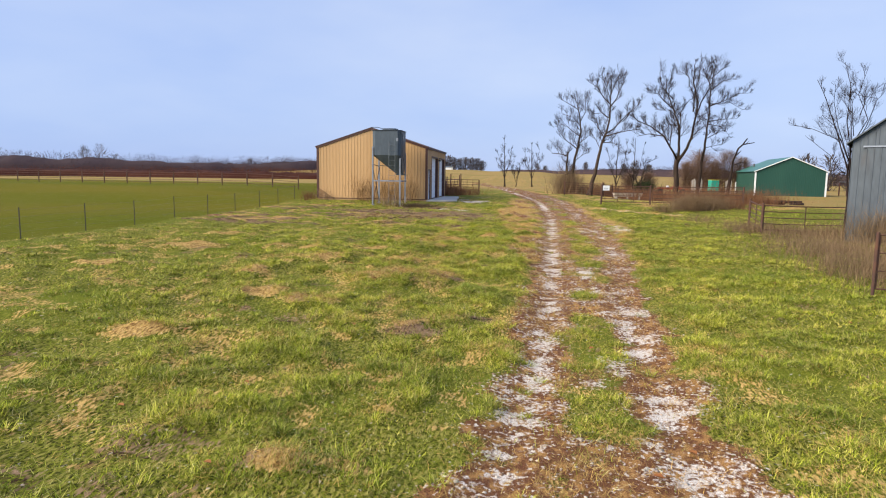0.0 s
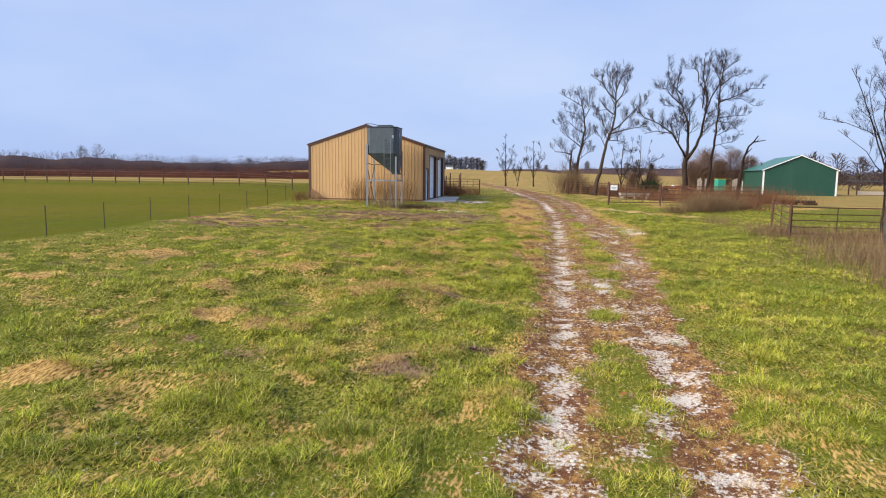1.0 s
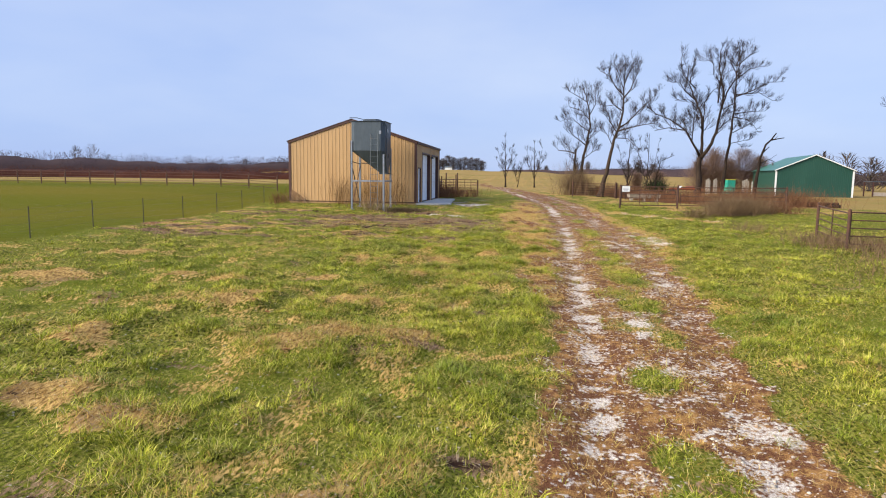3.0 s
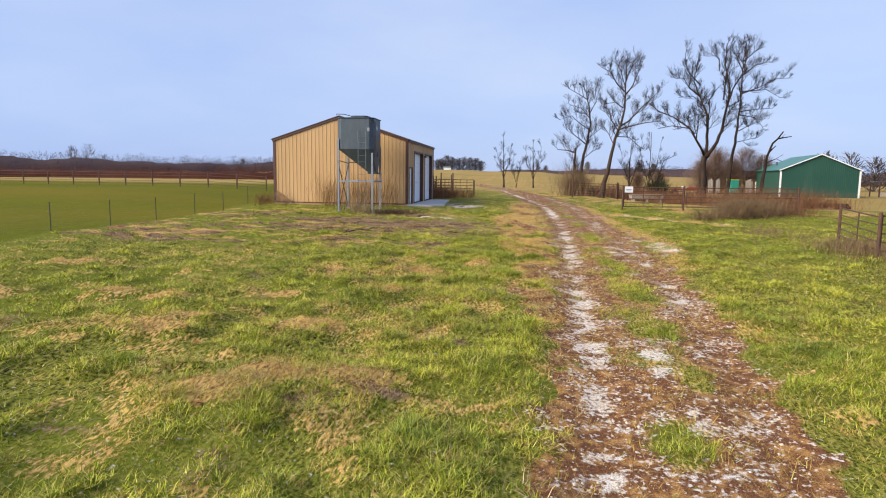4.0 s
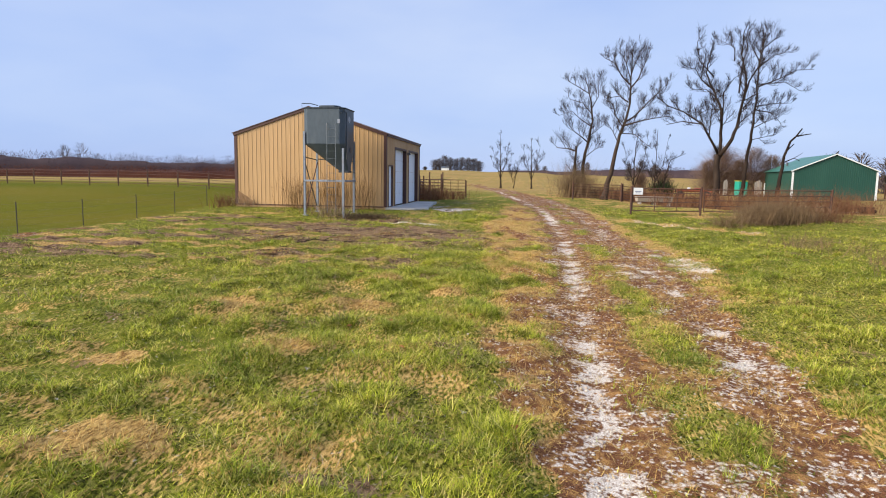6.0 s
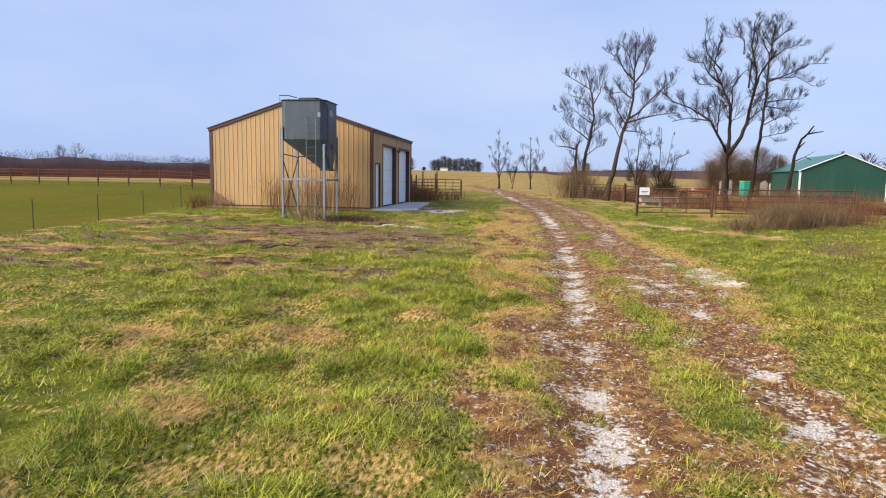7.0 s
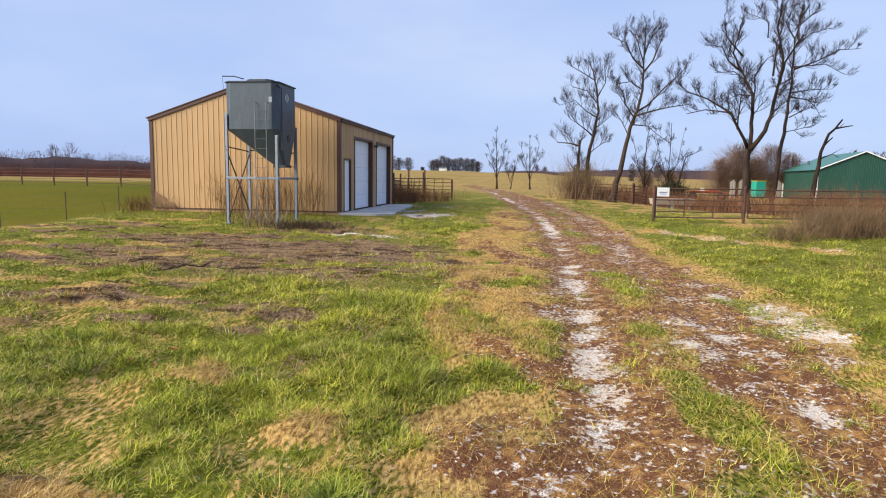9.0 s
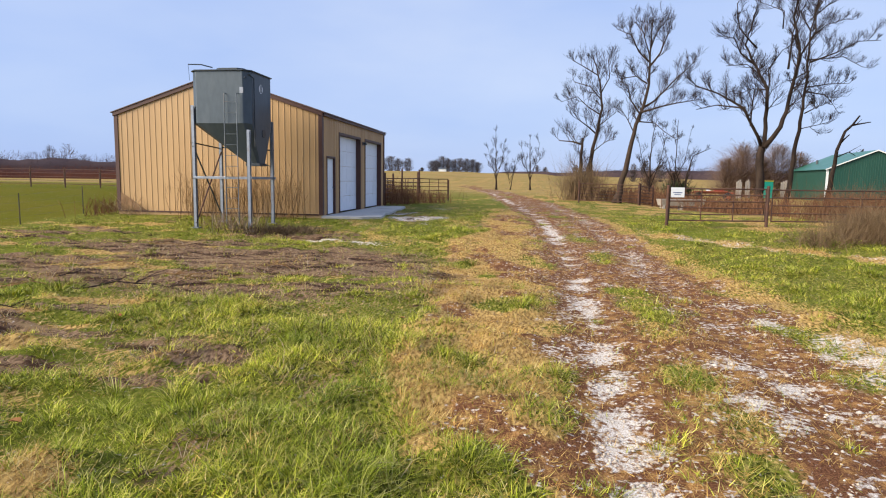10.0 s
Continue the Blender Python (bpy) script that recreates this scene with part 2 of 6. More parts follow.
def ground_material():
    m, n, l, b = shader("pasture_ground")
    co = n.new("ShaderNodeTexCoord").outputs["Object"]

    def mask(name):
        a = n.new("ShaderNodeAttribute")
        a.attribute_name = name
        return a.outputs["Fac"]

    fine, mid, big = noise_node(n, l, co, 26.0, 8.0), noise_node(n, l, co, 3.0, 6.0), noise_node(n, l, co, 0.25, 5.0)
    grit, strand = noise_node(n, l, co, 75.0, 6.0), noise_node(n, l, co, 30.0, 6.0, (1.0, 0.35, 1.0))
    far = noise_node(n, l, co, 0.03, 5.0, (1.0, 3.0, 1.0))
    # the dark end of the grain stands in for shade in gaps between blades
    grass = mix_node(n, l, ramp_node(n, l, fine, 0.38, 0.64), (0.028, 0.031, 0.007), (0.18, 0.19, 0.022))
    grass = mix_node(n, l, ramp_node(n, l, strand, 0.48, 0.68), grass, (0.32, 0.28, 0.07))
    grass = mix_node(n, l, ramp_node(n, l, big, 0.45, 0.75), grass, (0.12, 0.14, 0.016))
    field = mix_node(n, l, ramp_node(n, l, mid, 0.3, 0.7), (0.079, 0.089, 0.006), (0.108, 0.114, 0.009))
    field = mix_node(n, l, ramp_node(n, l, far, 0.35, 0.65), field, (0.135, 0.113, 0.012))
    grass = mix_node(n, l, mask("field"), grass, field)
    straw = mix_node(n, l, ramp_node(n, l, strand, 0.36, 0.64), (0.14, 0.072, 0.025), (0.58, 0.385, 0.135))
    pasture = mix_node(n, l, ramp_node(n, l, far, 0.3, 0.7), (0.33, 0.225, 0.085), (0.22, 0.175, 0.05))
    pasture = mix_node(n, l, ramp_node(n, l, big, 0.45, 0.7), pasture, (0.3, 0.19, 0.07))
    clod, chunk = noise_node(n, l, co, 7.0, 9.0, (1.0, 0.8, 1.0)), noise_node(n, l, co, 17.0, 9.0)
    soil = mix_node(n, l, ramp_node(n, l, grit, 0.36, 0.64), (0.075, 0.031, 0.016), (0.22, 0.1, 0.05))
    tan = mix_node(n, l, ramp_node(n, l, grit, 0.38, 0.62), (0.2, 0.09, 0.032), (0.48, 0.27, 0.1))
    soil = mix_node(n, l, ramp_node(n, l, clod, 0.48, 0.63), soil, tan)
    soil = mix_node(n, l, ramp_node(n, l, chunk, 0.6, 0.66), soil, (0.55, 0.48, 0.42))
    litter = mix_node(n, l, ramp_node(n, l, strand, 0.36, 0.66), (0.06, 0.033, 0.02), (0.31, 0.2, 0.12))
    streak = noise_node(n, l, co, 1.6, 7.0, (0.7, 2.4, 1.0))
    litter = mix_node(n, l, ramp_node(n, l, streak, 0.5, 0.62), litter, (0.045, 0.024, 0.016))
    litter = mix_node(n, l, ramp_node(n, l, streak, 0.3, 0.44, (1, 1, 1), (0, 0, 0)), litter, (0.25, 0.17, 0.09))
    lime = mix_node(n, l, ramp_node(n, l, grit, 0.36, 0.6), (0.38, 0.28, 0.2), (0.8, 0.75, 0.68))

    def frayed(name, grain, amount, span=(0.4, 0.62)):
        """A mask whose edge is broken up by a grain."""
        a, m2 = n.new("ShaderNodeMath"), n.new("ShaderNodeMath")
        a.operation, m2.operation = "SUBTRACT", "MULTIPLY_ADD"
        l.new(grain, a.inputs[0])
        a.inputs[1].default_value = 0.5
        l.new(a.outputs[0], m2.inputs[0])
        m2.inputs[1].default_value = amount
        l.new(mask(name), m2.inputs[2])
        return ramp_node(n, l, m2.outputs[0], *span)

    col = mix_node(n, l, frayed("dry", strand, 1.4), grass, straw)
    col = mix_node(n, l, mask("pasture"), col, pasture)
    col = mix_node(n, l, frayed("litter", strand, 1.3), col, litter)
    col = mix_node(n, l, frayed("soil", fine, 1.3), col, soil)
    col = mix_node(n, l, frayed("lime", chunk, 2.6, (0.38, 0.75)), col, lime)
    l.new(col, b.inputs["Base Color"])
    b.inputs["Roughness"].default_value = 0.95
    b.inputs["Specular IOR Level"].default_value = 0.03
    bump_node(n, l, b, grit, 0.7, 0.025)
    return m


M_GROUND = ground_material()


# ---- mesh helpers ----
class Build:
    """Collects pieces of one mesh."""

    def __init__(self):
        self.v, self.f = [], []

    def add(self, verts, faces):
        k = len(self.v)
        self.v += [tuple(p) for p in verts]
        self.f += [tuple(i + k for i in f) for f in faces]
        return self

    def box(self, a, b):
        (x0, y0, z0), (x1, y1, z1) = a, b
        return self.add([(x0, y0, z0), (x1, y0, z0), (x1, y1, z0), (x0, y1, z0), (x0, y0, z1), (x1, y0, z1), (x1, y1, z1), (x0, y1, z1)],
                        [(3, 2, 1, 0), (4, 5, 6, 7), (0, 1, 5, 4), (1, 2, 6, 5), (2, 3, 7, 6), (3, 0, 4, 7)])

    def tube(self, pts, radii, sides=8, cap=True):
        pts = [Vector(p) for p in pts]
        if not hasattr(radii, "__len__"):
            radii = [radii] * len(pts)
        k, ring = len(self.v), []
        side = None
        for i, p in enumerate(pts):
            d = (pts[min(i + 1, len(pts) - 1)] - pts[max(i - 1, 0)]).normalized()
            if side is None:
                side = d.cross(Vector((0.31, 0.95, 0.07))).normalized()
            side = (side - d * side.dot(d)).normalized()
            up = d.cross(side)
            for s in range(sides):
                a = 2 * math.pi * s / sides
                self.v.append(tuple(p + (side * math.cos(a) + up * math.sin(a)) * radii[i]))
        for i in range(len(pts) - 1):
            for s in range(sides):
                t = (s + 1) % sides
                self.f.append((k + i * sides + s, k + i * sides + t, k + (i + 1) * sides + t, k + (i + 1) * sides + s))
        if cap:
            self.f.append(tuple(k + s for s in reversed(range(sides))))
            self.f.append(tuple(k + (len(pts) - 1) * sides + s for s in range(sides)))
        return self

    def mesh(self, name, smooth=False):
        me = bpy.data.meshes.new(name)
        me.from_pydata(self.v, [], self.f)
        if smooth:
            me.shade_smooth()
        return me


def finish(ob, material, parent=None, label="", bevel=0.0):
    if material is not None and not ob.data.materials:
        ob.data.materials.append(material)
    if parent is not None:
        ob.parent = parent
    if bevel:
        md = ob.modifiers.new("edge", "BEVEL")
        md.width, md.segments, md.limit_method = bevel, 2, "ANGLE"
    return tagged(ob, label)


def part(name, shape, material, parent=None, label="", bevel=0.0, smooth=False):
    """One mesh object, under a thing or part if one is given."""
    return finish(new(name, shape.mesh(name, smooth)), material, parent, label, bevel)


def thing(name, label, category, group="", kind="", at=(0, 0, 0), turn=0.0):
    ob = new(name)
    ob.empty_display_size = 0.3
    ob.matrix_world = pose(*at, 0, 0, turn)
    return tagged(ob, label, category, group, kind)


def soup(name, verts, faces_of, material):
    """A mesh of many like pieces, from arrays: verts (pieces, k, 3), faces_of: index tuples within a piece (3 or 4 corners)."""
    n, k = verts.shape[:2]
    me = bpy.data.meshes.new(name)
    base = (np.arange(n) * k)[:, None]
    loops = np.concatenate([base + np.array(f)[None] for f in faces_of], 1)
    sizes = np.array([len(f) for f in faces_of])
    starts = np.concatenate([[0], np.cumsum(sizes)[:-1]])
    me.vertices.add(n * k)
    me.vertices.foreach_set("co", verts.reshape(-1).astype(np.float32))
    me.loops.add(loops.size)
    me.loops.foreach_set("vertex_index", loops.reshape(-1).astype(np.int32))
    me.polygons.add(n * len(sizes))
    me.polygons.foreach_set("loop_start", (np.arange(n)[:, None] * sizes.sum() + starts[None]).reshape(-1).astype(np.int32))
    me.update(calc_edges=True)
    me.validate()
    me.materials.append(material)
    return me


# ---- lie of the land ----
def lattice(ix, iy, seed):
    h = (ix.astype(np.int64) * 374761393 + iy.astype(np.int64) * 668265263 + seed * 1442695041) & 0x7FFFFFFF
    h = ((h ^ (h >> 13)) * 1274126177) & 0x7FFFFFFF
    return ((h ^ (h >> 16)) & 0xFFFF) / 65535.0


def soft_noise(x, y, size, seed=0, octaves=3):
    x, y = np.asarray(x, float) / size, np.asarray(y, float) / size
    total, amp, norm = 0.0, 1.0, 0.0
    for o in range(octaves):
        ix, iy = np.floor(x), np.floor(y)
        fx, fy = x - ix, y - iy
        fx, fy = fx * fx * (3 - 2 * fx), fy * fy * (3 - 2 * fy)
        s = seed + 17 * o
        v = (lattice(ix, iy, s) * (1 - fx) + lattice(ix + 1, iy, s) * fx) * (1 - fy) + (lattice(ix, iy + 1, s) * (1 - fx) + lattice(ix + 1, iy + 1, s) * fx) * fy
        total, norm, amp, x, y = total + amp * v, norm + amp, amp * 0.5, x * 2.03 + 5.1, y * 2.03 + 9.7
    return total / norm


def smooth(v, lo, hi):
    t = np.clip((np.asarray(v, float) - lo) / (hi - lo), 0, 1)
    return t * t * (3 - 2 * t)


TRACK_Y = [-70, -45, -37.5, -34, -31, -27.5, -24, -19, -14, -9, -5, 2.5, 15, 24, 38, 60, 90]
RUT_L = [4.6, 6.2, 6.9, 7.3, 7.55, 7.75, 7.9, 8.1, 8.27, 8.4, 8.4, 7.9, 6.6, 5.6, 4.1, 1.2, -4]
RUT_R = [6.6, 8.1, 8.85, 8.95, 9.1, 9.5, 9.9, 10.1, 10.1, 10.0, 9.9, 9.5, 8.6, 7.5, 5.9, 2.8, -2.4]
EDGE_L = [4.0, 5.6, 6.4, 6.9, 7.12, 7.15, 7.35, 7.55, 7.65, 7.7, 7.6, 7.2, 5.9, 4.9, 3.4, 0.5, -4.7]
EDGE_R = [7.4, 8.7, 9.4, 9.6, 9.8, 10.0, 10.3, 10.7, 11.35, 10.9, 10.7, 10.2, 9.3, 8.2, 6.6, 3.5, -1.7]
MARGIN_Y = [-27.5, -26, -22, -18, -16, -14, -9, -5.5, -2, 1.5, 14]
MARGIN_X = [7.4, 7.0, 6.45, 6.35, 6.0, 5.9, 5.3, 5.2, 5.8, 5.7, 5.5]
# patches of bare limestone on the track: x, y, size
LIME_L = [(6.9, -37.2, 0.4), (7.1, -35.1, 0.36), (7.45, -32.4, 0.5), (7.45, -31.3, 0.36), (7.85, -26.2, 0.36), (7.9, -23.8, 0.45), (7.95, -22.0, 0.36), (8.2, -17.8, 0.4), (8.2, -17.0, 0.4), (8.2, -15.6, 0.42),
          (8.25, -14.6, 0.32), (8.3, -12.5, 0.36), (8.35, -10.0, 0.28), (8.4, -7.8, 0.32)]
LIME_R = [(8.85, -37.2, 0.42), (8.9, -35.6, 0.42), (8.5, -33.5, 0.34), (9.0, -32.9, 0.36), (9.3, -31.9, 0.32), (8.7, -30.5, 0.32), (9.4, -30.4, 0.32), (8.6, -28.3, 0.42), (8.7, -26.9, 0.42), (8.7, -26.1, 0.32), (9.9, -22.4, 0.34),
          (10.1, -20.9, 0.34), (9.4, -19.7, 0.32), (10.1, -17.9, 0.32), (9.4, -16.1, 0.55), (9.6, -14.9, 0.42), (11.1, -14.0, 0.75), (11.25, -15.2, 0.6), (10.3, -16.1, 0.36), (10.0, -15.4, 0.28), (10.8, -12.7, 0.34), (9.9, -7.2, 0.32)]
# green growth along the middle of the track: x, y, half-width, half-length
MIDGROWTH = [(7.95, -35.8, 0.3, 0.9), (8.35, -31.5, 0.42, 0.9), (8.4, -29.1, 0.25, 0.5), (9.05, -27.0, 0.25, 0.7), (9.0, -24.5, 0.4, 1.0), (9.1, -21.5, 0.42, 1.2), (9.0, -19.9, 0.3, 0.6), (9.15, -18.3, 0.36, 0.8), (9.05, -15.2, 0.24, 0.5), (9.1, -17.3, 0.24, 0.3), (9.2, -12.0, 0.25, 0.8)]
# humps of pale dead grass, bare spots, and lush tufts: x, y, size
STRAW = [(3.6, -26.1, 0.6), (3.5, -29.1, 0.6), (1.6, -26.9, 0.5), (4.2, -20.7, 0.55), (2.3, -21.2, 0.75), (0.5, -29.3, 0.5), (-3.4, -25.3, 0.7), (-4.3, -21.4, 0.8), (0.6, -25.2, 0.5), (5.0, -28.4, 0.5), (1.8, -31.3, 0.5), (4.1, -23.6, 0.5), (2.3, -24.2, 0.45), (3.3, -26.4, 0.45), (-0.6, -24.9, 0.5),
         (4.1, -18.3, 0.5), (5.7, -19.3, 0.35), (-0.8, -16.6, 0.5), (0.5, -16.9, 0.5), (6.3, -15.1, 0.4), (2.8, -31.8, 0.5), (3.9, -28.5, 0.45), (0.8, -29.7, 0.4), (-3.6, -29.0, 0.7), (1.0, -34.3, 0.5), (4.7, -37.8, 0.3), (5.0, -32.7, 0.3), (1.7, -26.4, 0.5)]
BARE = [(3.6, -15.3, 0.9), (4.5, -14.6, 0.5), (2.2, -16.2, 0.6), (0.2, -14.6, 0.7), (-1.0, -14.6, 0.6), (3.8, -16.2, 0.55), (4.7, -29.0, 0.36), (6.2, -31.6, 0.32), (5.2, -33.0, 0.4), (1.6, -32.6, 0.4), (5.7, -26.4, 0.34), (5.3, -28.6, 0.3), (5.9, -22.8, 0.4), (-5.8, -11.3, 0.7)]
LUSH = [(7.0, -12.4, 0.5), (6.6, -15.3, 0.32), (7.2, -17.6, 0.36), (7.3, -22.0, 0.2), (6.4, -20.9, 0.34), (5.0, -14.9, 0.7), (5.8, -14.8, 0.4), (2.5, -13.6, 1.0), (-0.6, -12.8, 0.8), (5.9, -8.3, 0.3), (6.6, -9.6, 0.25), (4.2, -2.6, 1.3), (6.0, -10.8, 0.25), (6.2, -17.9, 0.6), (4.0, -17.0, 0.7), (6.3, -27.5, 0.5), (6.6, -25.3, 0.45), (3.9, -21.9, 0.5)]


def blots(x, y, rows, wob=0.0, wide=1.0, long=1.0):
    """How near a place is to any of the round patches in rows: 1 inside, 0 outside, with a ragged edge."""
    best = np.zeros(np.shape(x))
    for cx, cy, size in rows:
        d = np.sqrt(((x - cx) / (size * wide)) ** 2 + ((y - cy) / (size * long)) ** 2)
        best = np.maximum(best, 1 - smooth(d + wob, 0.45, 1.3))
    return best


LAND_Y = [-120, -60, -45, -33, -24, -15, -9, -3, 0, 5, 40, 80]
LAND_Z = [-3.0, -1.9, -1.5, -1.17, -0.82, -0.6, -0.55, -0.36, -0.14, -0.06, 0.05, 0.0]


def land(x, y):
    """Height of the ground, without its small bumps."""
    x, y = np.asarray(x, float), np.asarray(y, float)
    z = np.interp(y, LAND_Y, LAND_Z)
    z = z + 0.045 * np.clip(8 - x, 0, 7) * smooth(-y, 17, 30)
    z = z - 0.1 * smooth(-x, 4, 12) * smooth(y, -12, 0) 
    z = z + 0.55 * smooth(-x, 10, 22) * smooth(y, -8, 14)
    z = z - 0.8 * smooth(x, 12, 22) * smooth(y, 3, 24) - 0.3 * smooth(x, 22, 38) * smooth(y, 0, 24)
    z = z + 0.65 * smooth(x, 24, 34) * smooth(y, 26, 42)
    z = z + 4.7 * smooth(y, 70, 290) * smooth(x, -150, -70)
    return z


def along(y, xs):
    return np.interp(y, TRACK_Y, xs)


def hummocks(x, y):
    """Where the turf stands up in tussocks: 0 in the gaps, 1 on top."""
    return smooth(0.6 * soft_noise(x, y, 0.62, 77, 2) + 0.4 * soft_noise(x, y, 0.3, 78, 2), 0.38, 0.64)


def ground_z(x, y):
    x, y = np.asarray(x, float), np.asarray(y, float)
    near = np.exp(-((y + 15) / 60) ** 2 - ((x - 5) / 40) ** 2)
    bare_yard = np.exp(-(((x - 0.9) / 5.4) ** 2 + ((y + 9.2) / 3.6) ** 2) ** 1.4)
    on_track = smooth(np.minimum(x - along(y, EDGE_L), along(y, EDGE_R) - x), -0.3, 0.3)
    b = (soft_noise(x, y, 2.2, 3) - 0.5) * 0.12 + (soft_noise(x, y, 0.5, 9) - 0.5) * 0.05
    b = b * (1 - 0.5 * on_track) + (1 - on_track) * (0.1 * hummocks(x, y) * (1 - 0.6 * bare_yard) + 0.08 * blots(x, y, STRAW, 0.0, 1.3, 0.9)) * np.exp(-((y + 20) / 26) ** 4) * smooth(x, -11, -8)
    flat = smooth(x, -8.6, -8.0) * (1 - smooth(x, 2.2, 3.0)) * smooth(y, -0.9, -0.3) * (1 - smooth(y, 10, 10.8))
    rut = np.exp(-(np.minimum(np.abs(x - along(y, RUT_L)), np.abs(x - along(y, RUT_R))) / 0.28) ** 2)
    return land(x, y) * (1 - flat) - 0.12 * flat + b * near * (1 - flat) - 0.05 * rut * near


def masks(x, y):
    """How far dry grass, bare soil, litter, limestone, sown field and far pasture cover the ground at a place."""
    x, y = np.asarray(x, float), np.asarray(y, float)
    dl, dr = np.abs(x - along(y, RUT_L)), np.abs(x - along(y, RUT_R))
    el, er = along(y, EDGE_L), along(y, EDGE_R)
    n1, n2, n3, n4 = soft_noise(x, y, 0.5, 21, 4), soft_noise(x, y, 1.2, 31, 4), soft_noise(x, y, 0.22, 41, 3), soft_noise(x * 0.6, y * 1.5, 0.7, 51, 4)
    wob = (n1 - 0.5) * 0.9 + (n3 - 0.5) * 0.5
    track = smooth(np.minimum(x - el, er - x) + wob * 0.9, -0.2, 0.25) * (1 - smooth(y, 90, 110))
    ridge = np.zeros(np.shape(x))
    for cx, cy, wide, long in MIDGROWTH:
        d = np.sqrt(((x - cx) / wide) ** 2 + ((y - cy) / long) ** 2)
        ridge = np.maximum(ridge, 1 - smooth(d + wob * 0.8, 0.5, 1.3))
    worn = np.maximum(1 - smooth(dl + wob * 0.5, 0.15, 0.75), 1 - smooth(dr + wob * 0.5, 0.2, 0.8))
    soil = track * np.clip(0.5 + 0.5 * worn + 1.5 * (n2 - 0.45) + 1.3 * (n1 - 0.5), 0, 1) * (1 - 0.9 * ridge)
    red = np.maximum(np.exp(-((x - 6.85) / 0.42) ** 2 - ((y + 22.4) / 0.9) ** 2), 0.8 * np.exp(-((x - 7.1) / 0.4) ** 2 - ((y + 20.4) / 0.9) ** 2))
    soil = np.maximum(soil, red * smooth(n1, 0.36, 0.5) * 0.95)
    verge = np.exp(-((x - el + 0.05) / 0.22) ** 2) * smooth(-y, 27, 30) * (1 - smooth(y, -20, -10))
    soil = np.maximum(soil, verge * smooth(n2, 0.35, 0.5) * 0.9)
    ml = np.interp(y, MARGIN_Y, MARGIN_X)
    margin = smooth(x - ml + wob * 0.8, -0.1, 0.35) * (1 - smooth(x - el, -0.1, 0.5)) * smooth(y, -27.5, -25) * (1 - smooth(y, 2, 14))
    soil = np.maximum(soil, margin * smooth(n2 + 0.12 * smooth(x - el, -0.9, 0.0), 0.48, 0.6) * smooth(n1, 0.38, 0.52) * 0.8)
    lime_l = (1 - smooth(dl + wob * 0.45, 0.08, 0.42)) * smooth(n4, 0.36, 0.52) * 0.85
    lime_r = (1 - smooth(dr + wob * 0.8, 0.1, 0.6)) * smooth(n4, 0.43, 0.6) * (0.5 + 0.3 * smooth(-y, 27, 31))
    lime = np.maximum(lime_l, lime_r)
    lime = np.maximum(lime, np.maximum(blots(x, y, LIME_L, wob * 1.2, 0.68, 1.15), blots(x, y, LIME_R, wob * 1.2, 0.85, 1.05)) * (0.5 + 0.5 * smooth(n1, 0.36, 0.5)))
    lime = np.maximum(lime, track * smooth(n1, 0.52, 0.66) * 0.45)
    lime = np.clip(lime * smooth(n3, 0.3, 0.52), 0, 1) * (1 - smooth(np.abs(y + 10), 40, 120)) * (1 - 0.7 * ridge)
    strip = np.exp(-((y - (-2.3 - (x - 11.5) * 0.78)) / 0.75) ** 2) * smooth(x, 10.4, 11.2) * (1 - smooth(x, 15.6, 16.8))
    lime = np.maximum(lime, strip * smooth(n1, 0.46, 0.62) * 0.5)
    apron = np.exp(-(((x - 3.0) / 1.7) ** 2 + ((y - 3.4) / 4.6) ** 2) ** 1.5) * smooth(n2, 0.42, 0.55)
    lime = np.maximum(lime, apron * 0.95 * smooth(n1, 0.4, 0.54))
    lime = np.maximum(lime, np.exp(-(((y + 4.9 + 0.15 * x) / 0.2) ** 2) - ((x - 1.9) / 1.7) ** 4) * smooth(n1, 0.42, 0.55) * 0.8)
    lush = blots(x, y, LUSH, wob * 0.9, 1.15, 1.0)
    right = (1 - smooth(x - er + wob * 0.8, 0.15, 0.45 + 0.75 * np.exp(-((y + 12) / 6.0) ** 2))) * smooth(x - er, -0.5, -0.1) * (1 - smooth(y, 0, 10)) * (0.25 + 0.7 * smooth(y, -22, -17))
    patches = np.maximum(smooth(soft_noise(x + 0.3 * y, y, 1.0, 61, 4), 0.6 - 0.05 * smooth(y, -19, -15), 0.69) * 0.5, smooth(soft_noise(x, y, 0.42, 63, 3), 0.57, 0.7) * 0.55)
    patches = patches * (1 - 0.6 * smooth(-x, -2, 4) * smooth(y, -20, -14)) * (1 - 0.6 * smooth(x, 10.5, 12.5))
    patches = np.maximum(patches, blots(x, y, STRAW, wob * 1.3, 1.1, 0.7)) * (1 - lush)
    dry = np.clip(np.maximum.reduce([patches, margin * np.clip(1.9 * n1 - 0.05, 0, 1) * (1 - 0.95 * lush), right * np.clip(0.1 + 1.4 * n1, 0, 1), track * np.clip(1.7 * n2 - 0.2, 0, 1) * 0.7 * (1 - 0.75 * ridge), strip * 0.8]), 0, 1)
    yard = np.exp(-(((x - 0.9) / 5.4) ** 2 + ((y + 9.2 + 0.2 * (x - 2)) / 3.6) ** 2) ** 1.4)
    bits = smooth(soft_noise(x * 0.8 + 0.2 * y, y * 2.0, 1.5, 71, 4) + 0.08 * smooth(x, 0, 3.0), 0.42, 0.52)
    litter = np.clip(np.maximum(yard * 1.3 * (0.06 + 0.94 * bits), apron * 0.9), 0, 1)
    litter = np.maximum(litter, blots(x, y, BARE, wob, 1.5, 0.7) * 0.9 * smooth(n1, 0.3, 0.5)) * (1 - 0.9 * lush)
